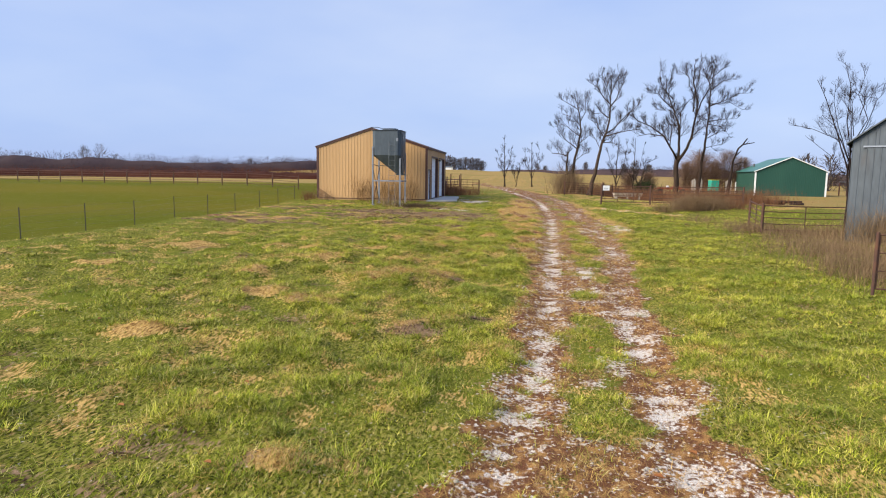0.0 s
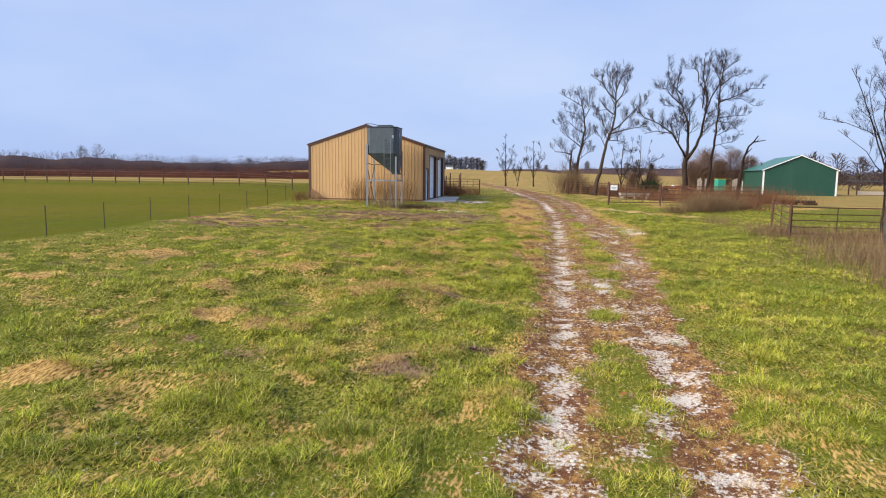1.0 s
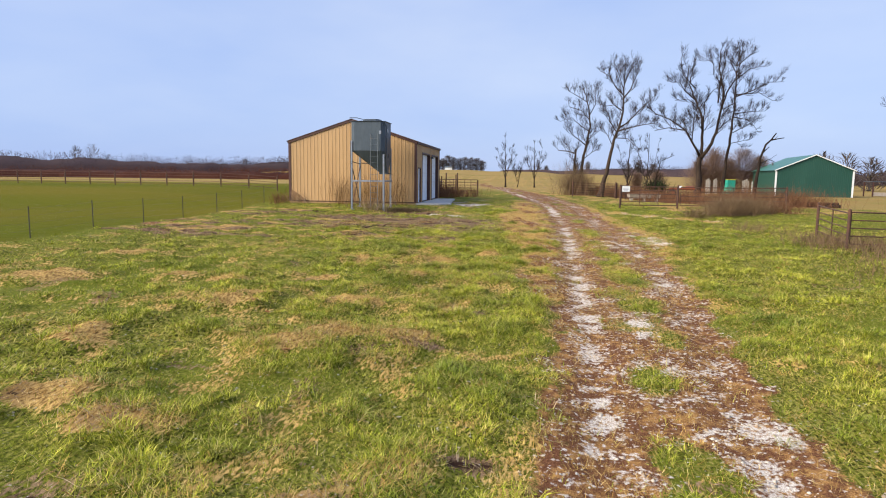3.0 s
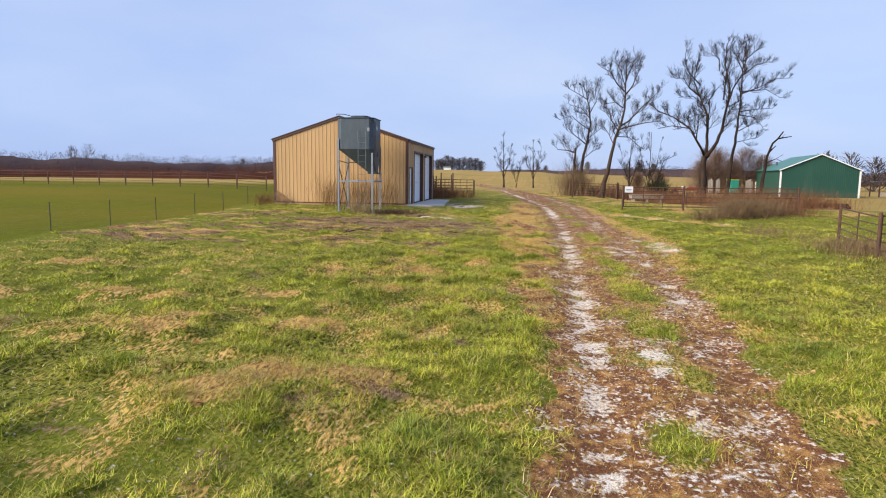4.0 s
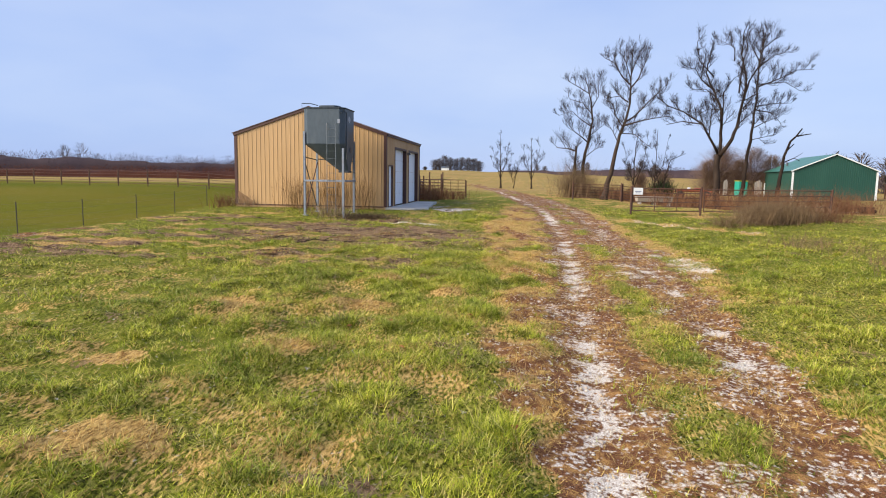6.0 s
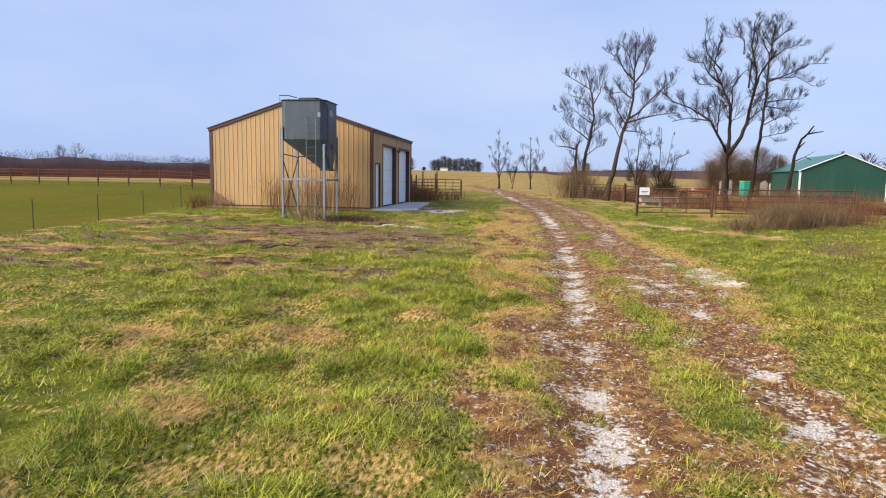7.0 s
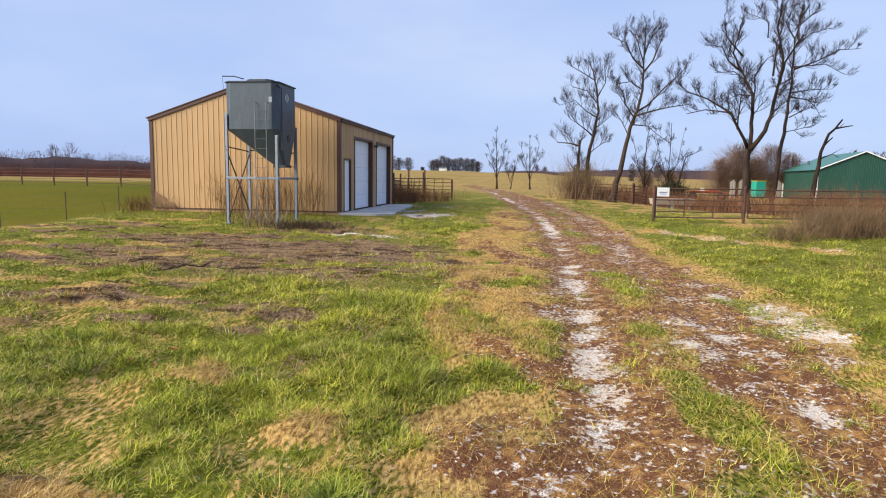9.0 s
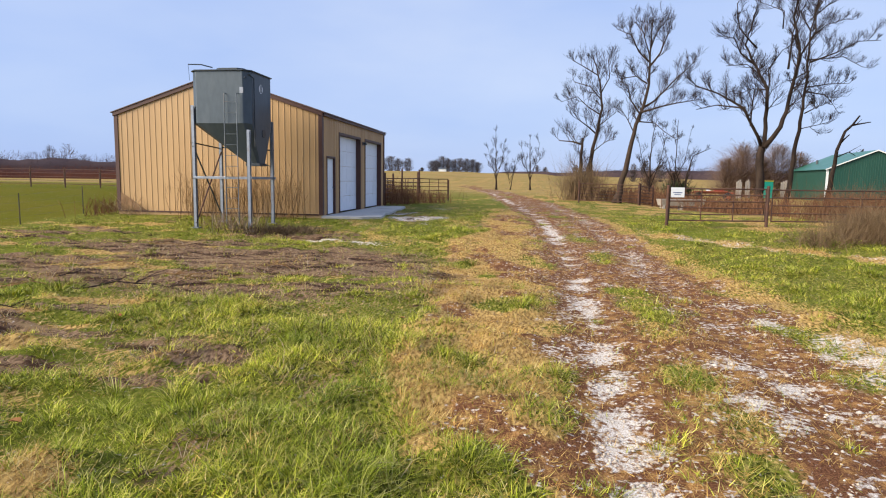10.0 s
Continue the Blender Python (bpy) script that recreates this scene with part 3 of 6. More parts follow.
    rough = smooth(y, -20, -14) * (1 - smooth(x, 1.5, 4.5)) * (1 - smooth(y, -3, -1)) * (1 - 0.8 * lush)
    litter = np.maximum(litter, rough * smooth(soft_noise(x * 0.4, y * 1.5, 0.9, 73, 4), 0.54, 0.64) * 0.85)
    dry = np.maximum(dry, rough * smooth(soft_noise(x * 0.5, y * 1.4, 0.8, 75, 4), 0.56, 0.66) * 0.9)
    scorch = np.exp(-(((x + 9.6) / 0.5) ** 2 + ((y + 11.2) / 2.6) ** 4))
    scorch = scorch * smooth(n1, 0.38, 0.5)
    heap = np.exp(-(((x + 0.1) / 1.5) ** 2 + ((y + 4.0) / 0.7) ** 2))
    bare = smooth(soft_noise(x, y, 0.7, 81, 4), 0.64, 0.76) * 0.5 * (1 - smooth(-x, 8, 10))
    litter = np.maximum.reduce([litter, scorch, heap, bare])
    field = smooth(-x, 9.6, 10.4) * (1 - smooth(y, 33, 42))
    pasture = np.clip(smooth(y, 22, 45) * smooth(x, -18, -8) * (1 - 0.5 * smooth(n2, 0.4, 0.6)) + smooth(y, 34, 42) * smooth(-x, 10, 20) + smooth(y, 150, 200), 0, 1)
    pasture = np.maximum(pasture, smooth(x, 15, 18) * smooth(y, 2, 6) * 0.6)
    pasture = np.maximum(pasture, smooth(x, 20, 24) * smooth(y, 8, 14) * 0.9)
    lot = smooth(x + 0.3 * y, 12.5, 15.5) * smooth(y, -3, 1) * (0.25 + 0.6 * smooth(n2, 0.42, 0.58))
    dry = np.maximum(dry, lot) * (1 - field)
    litter = litter * (1 - field)
    soil = np.maximum(soil, scorch * 0.9)
    return dict(dry=dry, soil=soil, litter=litter, lime=lime, field=field, pasture=pasture, lush=lush)


# ---- the ground: one sheet to the horizon ----
def spread(fine_lo, fine_hi, step, lo, hi):
    out, s, v = list(np.arange(fine_lo, fine_hi + step / 2, step)), step, fine_hi
    while v < hi:
        s *= 1.13
        v += s
        out.append(v)
    s, v = step, fine_lo
    while v > lo:
        s *= 1.13
        v -= s
        out.insert(0, v)
    return np.array(out)


gx, gy = spread(-11, 17, 0.14, -3500, 3500), spread(-42, 4, 0.14, -1500, 4000)
GX, GY = np.meshgrid(gx, gy)
GZ = ground_z(GX, GY)
me = bpy.data.meshes.new("ground")
nx, ny = len(gx), len(gy)
idx = np.arange(nx * ny).reshape(ny, nx)
quads = np.stack([idx[:-1, :-1], idx[:-1, 1:], idx[1:, 1:], idx[1:, :-1]], -1).reshape(-1, 4)
me.vertices.add(nx * ny)
me.vertices.foreach_set("co", np.stack([GX, GY, GZ], -1).reshape(-1).astype(np.float32))
me.loops.add(quads.size)
me.loops.foreach_set("vertex_index", quads.reshape(-1).astype(np.int32))
me.polygons.add(len(quads))
me.polygons.foreach_set("loop_start", (np.arange(len(quads)) * 4).astype(np.int32))
me.update(calc_edges=True)
for key, value in masks(GX, GY).items():
    me.attributes.new(key, "FLOAT", "POINT").data.foreach_set("value", value.reshape(-1).astype(np.float32))
me.shade_smooth()
me.materials.append(M_GROUND)
tagged(new("ground", me), "grassy pasture ground with a two-rut gravel track", "ground", kind="structure")

# ---- tan metal building ----
W, L, EAVE, RIDGE = 8.03, 9.73, 3.66, 4.98
building = thing("metal_building", "tan ribbed metal building with brown trim and white doors", "building")


def roof_at(x):
    """Height of the gable's edge at x, from 0 at the near corner to -W."""
    return RIDGE - (RIDGE - EAVE) * abs(x + W / 2) / (W / 2)


def rib_profile(a, b, pitch=0.2286):
    out, s = [], a
    while s < b - 1e-6:
        for d, h in ((0, 0.015), (0.02, 0.015), (0.035, 0.0)):
            if s + d <= b:
                out.append((s + d, h))
        nxt = min(s + pitch, b)
        if nxt - 0.015 > s + 0.035:
            out.append((nxt - 0.015, 0.0))
        s += pitch
    out.append((b, 0.015))
    return out


def siding(a, b, place, low, high):
    """One ribbed sheet from a to b; place(s, out, z) gives its points."""
    s = Build()
    prof = rib_profile(a, b)
    for u, h in prof:
        s.v += [place(u, h, low(u)), place(u, h, high(u))]
    for i in range(len(prof) - 1):
        s.f.append((2 * i, 2 * i + 2, 2 * i + 3, 2 * i + 1))
    return s


shell = Build()
T = 0.14
for (a, b) in (((-W, 0, -0.25), (0, T, EAVE)), ((-W, L - T, -0.25), (0, L, EAVE)), ((-W, T, -0.25), (-W + T, L - T, EAVE))):
    shell.box(a, b)
for y0, y1 in ((0, T), (L - T, L)):
    shell.add([(-W, y0, EAVE), (0, y0, EAVE), (-W / 2, y0, RIDGE), (-W, y1, EAVE), (0, y1, EAVE), (-W / 2, y1, RIDGE)], [(0, 1, 2), (5, 4, 3), (0, 3, 4, 1), (1, 4, 5, 2), (2, 5, 3, 0)])
MAN, D1, D2 = (0.52, 1.44, 2.1), (2.08, 5.1, 3.05), (5.97, 8.95, 3.05)
edges = [T]
for y0, y1, h in (MAN, D1, D2):
    shell.box((-0.2, edges[-1], -0.25), (0, y0, EAVE))
    shell.box((-0.2, y0, h), (0, y1, EAVE))
    edges.append(y1)
shell.box((-0.2, edges[-1], -0.25), (0, L - T, EAVE))
part("wall", shell, M_TAN, building)
k = 0
while k * 0.9144 < W - 0.05:
    a, b = k * 0.9144, min((k + 1) * 0.9144, W)
    part("siding_panel", siding(a, b, lambda u, h, z: (-W + u, -0.004 - h, z), lambda u: 0.02, lambda u: roof_at(-W + u) - 0.03), M_TAN, building)
    k += 1
k = 0
while k * 0.9144 < L - 0.05:
    a, b = k * 0.9144, min((k + 1) * 0.9144, L)
    part("siding_panel", siding(a, b, lambda u, h, z: (-W - 0.004 - h, L - u, z), lambda u: 0.02, lambda u: EAVE - 0.02), M_TAN, building)
    k += 1
for a, b, lo in ((0.1, MAN[0] - 0.05, 0.02), (MAN[0] - 0.05, MAN[1] + 0.05, MAN[2] + 0.05), (MAN[1] + 0.05, D1[0] - 0.07, 0.02), (D1[0] - 0.07, D1[0] + 1.5, D1[2] + 0.08), (D1[0] + 1.5, D1[1] + 0.07, D1[2] + 0.08),
                 (D1[1] + 0.07, D2[0] - 0.07, 0.02), (D2[0] - 0.07, D2[0] + 1.5, D2[2] + 0.08), (D2[0] + 1.5, D2[1] + 0.07, D2[2] + 0.08), (D2[1] + 0.07, L, 0.02)):
    part("siding_panel", siding(a, b, lambda u, h, z: (0.004 + h, u, z), lambda u: lo, lambda u: EAVE - 0.02), M_TAN, building)
# trim: corners, rakes, eaves, base
for x, y in ((-W, 0), (0, 0), (0, L), (-W, L)):
    sx, sy = (-1 if x < -1 else 1), (-1 if y < 1 else 1)
    c = Build().box((min(x - sx * 0.11, x + sx * 0.034), min(y, y + sy * 0.034), 0), (max(x - sx * 0.11, x + sx * 0.034), max(y, y + sy * 0.034), EAVE - 0.02))
    c.box((min(x, x + sx * 0.036), min(y - sy * 0.13, y + sy * 0.032), 0), (max(x, x + sx * 0.036), max(y - sy * 0.13, y + sy * 0.032), EAVE - 0.02))
    part("corner_trim", c, M_BROWN, building, "brown corner trim")
for sx in (-1, 1):
    xe = -W / 2 + sx * (W / 2 + 0.06)
    ze = EAVE - (RIDGE - EAVE) * 0.06 / (W / 2)
    for y0, y1 in ((-0.065, -0.005), (L + 0.005, L + 0.065)):
        r = Build().add([(-W / 2, y0, RIDGE - 0.1), (xe, y0, ze - 0.1), (xe, y0, ze + 0.035), (-W / 2, y0, RIDGE + 0.035), (-W / 2, y1, RIDGE - 0.1), (xe, y1, ze - 0.1), (xe, y1, ze + 0.035), (-W / 2, y1, RIDGE + 0.035)],
                        [(0, 1, 2, 3), (7, 6, 5, 4), (0, 4, 5, 1), (1, 5, 6, 2), (2, 6, 7, 3), (3, 7, 4, 0)])
        part("rake_trim", r, M_BROWN, building, "brown rake trim")
    rf = Build().add([(-W / 2, -0.09, RIDGE + 0.04), (xe + sx * 0.08, -0.09, ze + 0.015), (xe + sx * 0.08, L + 0.09, ze + 0.015), (-W / 2, L + 0.09, RIDGE + 0.04),
                      (-W / 2, -0.09, RIDGE + 0.07), (xe + sx * 0.08, -0.09, ze + 0.045), (xe + sx * 0.08, L + 0.09, ze + 0.045), (-W / 2, L + 0.09, RIDGE + 0.07)],
                     [(0, 1, 2, 3), (7, 6, 5, 4), (0, 4, 5, 1), (1, 5, 6, 2), (2, 6, 7, 3), (3, 7, 4, 0)])
    part("roof", rf, M_ROOF, building, "brown metal roof sheet")
    x0 = 0.03 if sx > 0 else -W - 0.1
    part("eave_trim", Build().box((x0, 0, EAVE - 0.1), (x0 + 0.07, L, EAVE + 0.005)), M_BROWN, building, "brown eave trim")
# thin brown wedge laid over the siding, highest at the corner
part("mud_splash", Build().add([(-W + 0.12, -0.031, 0.04), (-W + 1.15, -0.031, 0.04), (-W + 0.6, -0.031, 0.42), (-W + 0.12, -0.031, 0.72)], [(0, 1, 2, 3)]), M_WEDGE, building, "brown wedge-shaped patch on the corner sheet")
part("base_trim", Build().box((-W + 0.12, -0.03, -0.02), (-0.12, -0.002, 0.03)), M_BROWN, building)
for i, (y0, y1, h) in enumerate((MAN, D1, D2)):
    w = 0.05 if i == 0 else 0.075
    fr = Build().box((-0.2, y0 - 0.005, -0.02), (0.035, y0 + 0.02, h)).box((-0.2, y1 - 0.02, -0.02), (0.035, y1 + 0.005, h)).box((-0.2, y0, h - 0.02), (0.035, y1, h + 0.005))
    fr.box((0.002, y0 - w, -0.02), (0.04, y0 + 0.004, h + w)).box((0.002, y1 - 0.004, -0.02), (0.04, y1 + w, h + w)).box((0.002, y0, h), (0.042, y1, h + w))
    part("door_frame", fr, M_BROWN, building, "brown door jamb")
    if i == 0:
        d = part("entry_door", Build().box((-0.09, y0 + 0.02, 0.0), (-0.045, y1 - 0.02, h - 0.02)), M_WHITE, building, "white steel entry door", 0.004)
        knob = Build().tube([(-0.045, y1 - 0.1, 0.98), (0.0, y1 - 0.1, 0.98)], 0.014, 8).tube([(0.0, y1 - 0.1, 0.98), (0.012, y1 - 0.1, 0.98), (0.03, y1 - 0.1, 0.98), (0.036, y1 - 0.1, 0.98)], [0.02, 0.03, 0.028, 0.012], 10)
        part("door_knob", knob, M_GALVD, d, "dark metal knob")
    else:
        d = thing("overhead_door", "", "")
        d.parent = building
        for key in ("label", "category"):
            if key in d:
                del d[key]
        for s in range(5):
            z0, z1 = h / 5 * s, h / 5 * (s + 1)
            pan = Build().box((-0.2, y0 + 0.02, z0 + 0.004), (-0.165, y1 - 0.02, z1 - 0.004))
            for q in range(4):
                ya = y0 + 0.1 + q * (y1 - y0 - 0.14) / 4
                pan.box((-0.166, ya, z0 + 0.09), (-0.158, ya + (y1 - y0 - 0.14) / 4 - 0.1, z1 - 0.09))
            part("door_panel", pan, M_WHITE, d, "white door section", 0.003)
        part("door_seal", Build().box((-0.2, y0 + 0.02, -0.02), (-0.16, y1 - 0.02, 0.008)), M_BLACK, d, "black rubber bottom seal")
lamp = Build().box((0.03, 5.45, 2.82), (0.06, 5.6, 2.97)).tube([(0.06, 5.525, 2.9), (0.15, 5.525, 2.93)], 0.02, 8).tube([(0.13, 5.525, 2.95), (0.16, 5.525, 2.84)], [0.03, 0.07], 10)
part("wall_light", lamp, M_GALVD, building, "small dark wall light between the doors")


def slab_shape():
    """A slab with a broken outer edge, from the wall outwards."""
    rng = random.Random(12)
    ys = [0.0 + 0.46 * i for i in range(21)]
    edge = [(0.1 + (1.95 if y < 2.2 else 1.75 - 0.08 * (y - 2.2)) * min(1, 0.72 + y) + rng.uniform(-0.13, 0.1), y) for y in ys]
    out = [(-0.02, -0.05)] + edge + [(-0.02, 9.2)]
    k = len(out)
    return Build().add([(x, y, -0.3) for x, y in out] + [(x, y, -0.03) for x, y in out],
                       [tuple(reversed(range(k))), tuple(range(k, 2 * k))] + [(i, (i + 1) % k, k + (i + 1) % k, k + i) for i in range(k)])


part("concrete_apron", slab_shape(), M_CONC, None, "", 0.015)
tagged(bpy.data.objects["concrete_apron"], "pale concrete apron in front of the doors", "concrete slab", kind="structure")

# ---- feed bin ----
feed_bin = thing("feed_bin", "grey galvanised hopper feed bin on steel legs", "feed bin")
BX0, BX1, BY0, BY1, BC = -3.16, -1.22, -3.22, -1.38, 0.2
TOPZ, MIDZ = 4.6, 3.0


def octagon(z, x0=BX0, x1=BX1, y0=BY0, y1=BY1, c=BC):
    return [(x0 + c, y0, z), (x1 - c, y0, z), (x1, y0 + c, z), (x1, y1 - c, z), (x1 - c, y1, z), (x0 + c, y1, z), (x0, y1 - c, z), (x0, y0 + c, z)]


hop = octagon(1.78, -1.66, -1.23, -2.55, -2.05, 0.06)
b = Build().add(octagon(MIDZ) + octagon(TOPZ), [(i, (i + 1) % 8, 8 + (i + 1) % 8, 8 + i) for i in range(8)])
part("bin_body", b, M_GALV, feed_bin, "", 0.02)
b = Build().add(hop + octagon(MIDZ - 0.003), [(i, (i + 1) % 8, 8 + (i + 1) % 8, 8 + i) for i in range(8)] + [tuple(reversed(range(8)))])
part("hopper", b, M_GALV, feed_bin, "sloping sheet-metal hopper")
mid = octagon(TOPZ + 0.11, -2.55, -1.7, -2.7, -1.9, 0.15)
b = Build().add(octagon(TOPZ, BX0 - 0.02, BX1 + 0.02, BY0 - 0.02, BY1 + 0.02) + mid, [(i, (i + 1) % 8, 8 + (i + 1) % 8, 8 + i) for i in range(8)] + [tuple(range(8, 16))])
part("bin_roof", b, M_GALV, feed_bin)
b = Build().add(octagon(TOPZ + 0.1, -2.6, -1.65, -2.75, -1.85, 0.16) + octagon(TOPZ + 0.17, -2.6, -1.65, -2.75, -1.85, 0.16), [(i, (i + 1) % 8, 8 + (i + 1) % 8, 8 + i) for i in range(8)] + [tuple(range(8, 16))])
part("lid", b, M_GALVD, feed_bin, "dark lid over the filling hole", 0.01)
rim = octagon(TOPZ + 0.012, BX0 - 0.025, BX1 + 0.025, BY0 - 0.025, BY1 + 0.025)
part("rim", Build().tube(rim + rim[:2], 0.022, 6), M_GALVD, feed_bin, "dark folded rim round the top")
part("lid_lever", Build().tube([(-2.5, -3.0, TOPZ + 0.13), (-2.8, -3.15, TOPZ + 0.2), (-3.2, -3.2, TOPZ + 0.2)], 0.018, 6).tube([(-3.2, -3.2, TOPZ + 0.2), (-3.14, -3.24, TOPZ - 0.3)], 0.006, 5), M_GALVD, feed_bin)
for x, y, head in ((BX0 + 0.05, BY0 + 0.05, 3.55), (BX1 - 0.05, BY0 + 0.02, 2.8), (BX0 + 0.05, BY1 - 0.05, 3.35), (BX1 - 0.05, BY1 - 0.05, 3.2)):
    g = float(ground_z(x, y))
    leg = Build().box((x - 0.05, y - 0.05, g - 0.1), (x + 0.05, y - 0.038, head)).box((x - 0.05, y - 0.05, g - 0.1), (x - 0.038, y + 0.05, head)).box((x - 0.05, y + 0.03, g - 0.1), (x + 0.05, y + 0.05, head)).box((x - 0.12, y - 0.12, g - 0.06), (x + 0.12, y + 0.12, g + 0.03))
    part("leg", leg, M_LEG, feed_bin, "galvanised channel leg")
for a, b_ in (((BX0, BY0), (BX1, BY0)), ((BX0, BY1), (BX1, BY1)), ((BX0, BY0), (BX0, BY1)), ((BX1 - 0.05, BY0), (BX1 - 0.05, BY1))):
    part("brace_rail", Build().box((min(a[0], b_[0]), min(a[1], b_[1]) - 0.02, 1.27), (max(a[0], b_[0]) + 0.04, max(a[1], b_[1]) + 0.04, 1.35)), M_LEG, feed_bin, "horizontal steel brace", 0.006)
for p, q in (((BX0 + 0.05, BY0, 2.3), (BX0 + 0.05, BY1, -0.1)), ((BX0 + 0.08, BY1, 2.3), (BX0 + 0.08, BY0, -0.15)), ((BX0, BY1, 2.35), (BX1, BY1, 2.25)), ((BX0 + 0.02, BY0, 2.4), (BX0 + 0.02, BY1, 2.3))):
    part("cross_brace", Build().tube([p, q], 0.024, 6), M_RUST if q[2] < -0.12 else M_GALVD, feed_bin, "diagonal steel brace")
lad = thing("ladder", "", "")
lad.parent = feed_bin
for key in ("label", "category"):
    if key in lad:
        del lad[key]
for x in (-1.99, -1.58):
    part("ladder_rail", Build().tube([(x, BY0 - 0.1, -0.15), (x, BY0 - 0.1, 3.9), (x, BY0, 3.92)], 0.014, 6), M_LADDER, lad)
for i in range(11):
    part("rung", Build().tube([(-1.99, BY0 - 0.1, 0.35 + 0.33 * i), (-1.58, BY0 - 0.1, 0.35 + 0.33 * i)], 0.009, 6), M_LADDER, lad)
part("sight_rod", Build().tube([(BX1 + 0.04, BY0 + 0.3, 2.3), (BX1 + 0.04, BY0 + 0.3, 4.4), (BX1 - 0.05, BY0 + 0.1, 4.5)], 0.02, 6), M_GALVD, feed_bin)
part("clip", Build().tube([(BX1 - 0.1, BY0 - 0.03, 4.38), (BX1 - 0.05, BY0 - 0.09, 4.38)], 0.035, 8), M_GALVD, feed_bin)
part("emblem", Build().tube([(BX1 + 0.004, -2.35, 4.15), (BX1 + 0.007, -2.35, 4.15)], 0.14, 20), M_SIGN, feed_bin, "worn pale round emblem")
part("emblem_mark", Build().box((BX1 + 0.007, -2.43, 4.03), (BX1 + 0.01, -2.37, 4.27)).box((BX1 + 0.007, -2.33, 4.03), (BX1 + 0.01, -2.27, 4.27)), M_GALV, feed_bin)
part("label_plate", Build().box((-1.52, BY0 - 0.006, 3.92), (-1.4, BY0 - 0.001, 4.1)), M_LEG, feed_bin, "small pale plate", 0.0)
part("slide_gate", Build().box((-1.68, -2.57, 1.7), (-1.2, -2.03, 1.79)).tube([(-1.2, -2.3, 1.75), (-1.0, -2.3, 1.72), (-0.95, -2.3, 1.66)], 0.015, 6), M_GALVD, feed_bin, "dark sliding outlet gate", 0.008)
part("inspection_hatch", Build().tube([(BX1 + 0.002, -2.2, 2.75), (BX1 + 0.02, -2.2, 2.75)], 0.13, 16), M_GALVD, feed_bin)


# ---- bare trees ----
def twigs_from(shape, fine, p, d, length, radius, level, rng, minr=0.006, droop=0.0):
    """A crooked branch and, along it, smaller ones."""
    n = (1, 3, 4, 5)[min(level, 3)]
    pts, rad = [p.copy()], [radius]
    q, dd = p.copy(), d.normalized()
    for i in range(n):
        dd = (dd + Vector((rng.uniform(-1, 1), rng.uniform(-1, 1), rng.uniform(-0.8, 0.9))) * (0.1 if level < 2 else 0.17) + Vector((0, 0, 0.12 - droop))).normalized()
        q = q + dd * (length / n)
        pts.append(q.copy())
        rad.append(radius * (1 - 0.7 * (i + 1) / n))
    (shape if level > 1 else fine).tube(pts, rad, 4 if level > 1 else 3, cap=False)
    if level <= 0:
        return
    kids = (0, 4, 4, 5)[min(level, 3)]
    for i in range(kids):
        t = 0.15 + 0.85 * (i + rng.random()) / kids
        f = min(t * n, n - 1e-3)
        k = int(f)
        at = pts[k].lerp(pts[k + 1], f - k)
        along = (pts[k + 1] - pts[k]).normalized()
        out = Vector((rng.uniform(-1, 1), rng.uniform(-1, 1), rng.uniform(-0.5, 0.9)))
        out = (out - along * out.dot(along)).normalized()
        twigs_from(shape, fine, at, along * 0.9 + out * rng.uniform(0.3, 0.8), length * rng.uniform(0.5, 0.92) * (1.1 - 0.3 * t), max(radius * (1 - 0.5 * t) * 0.6, minr), level - 1, rng, minr, droop)


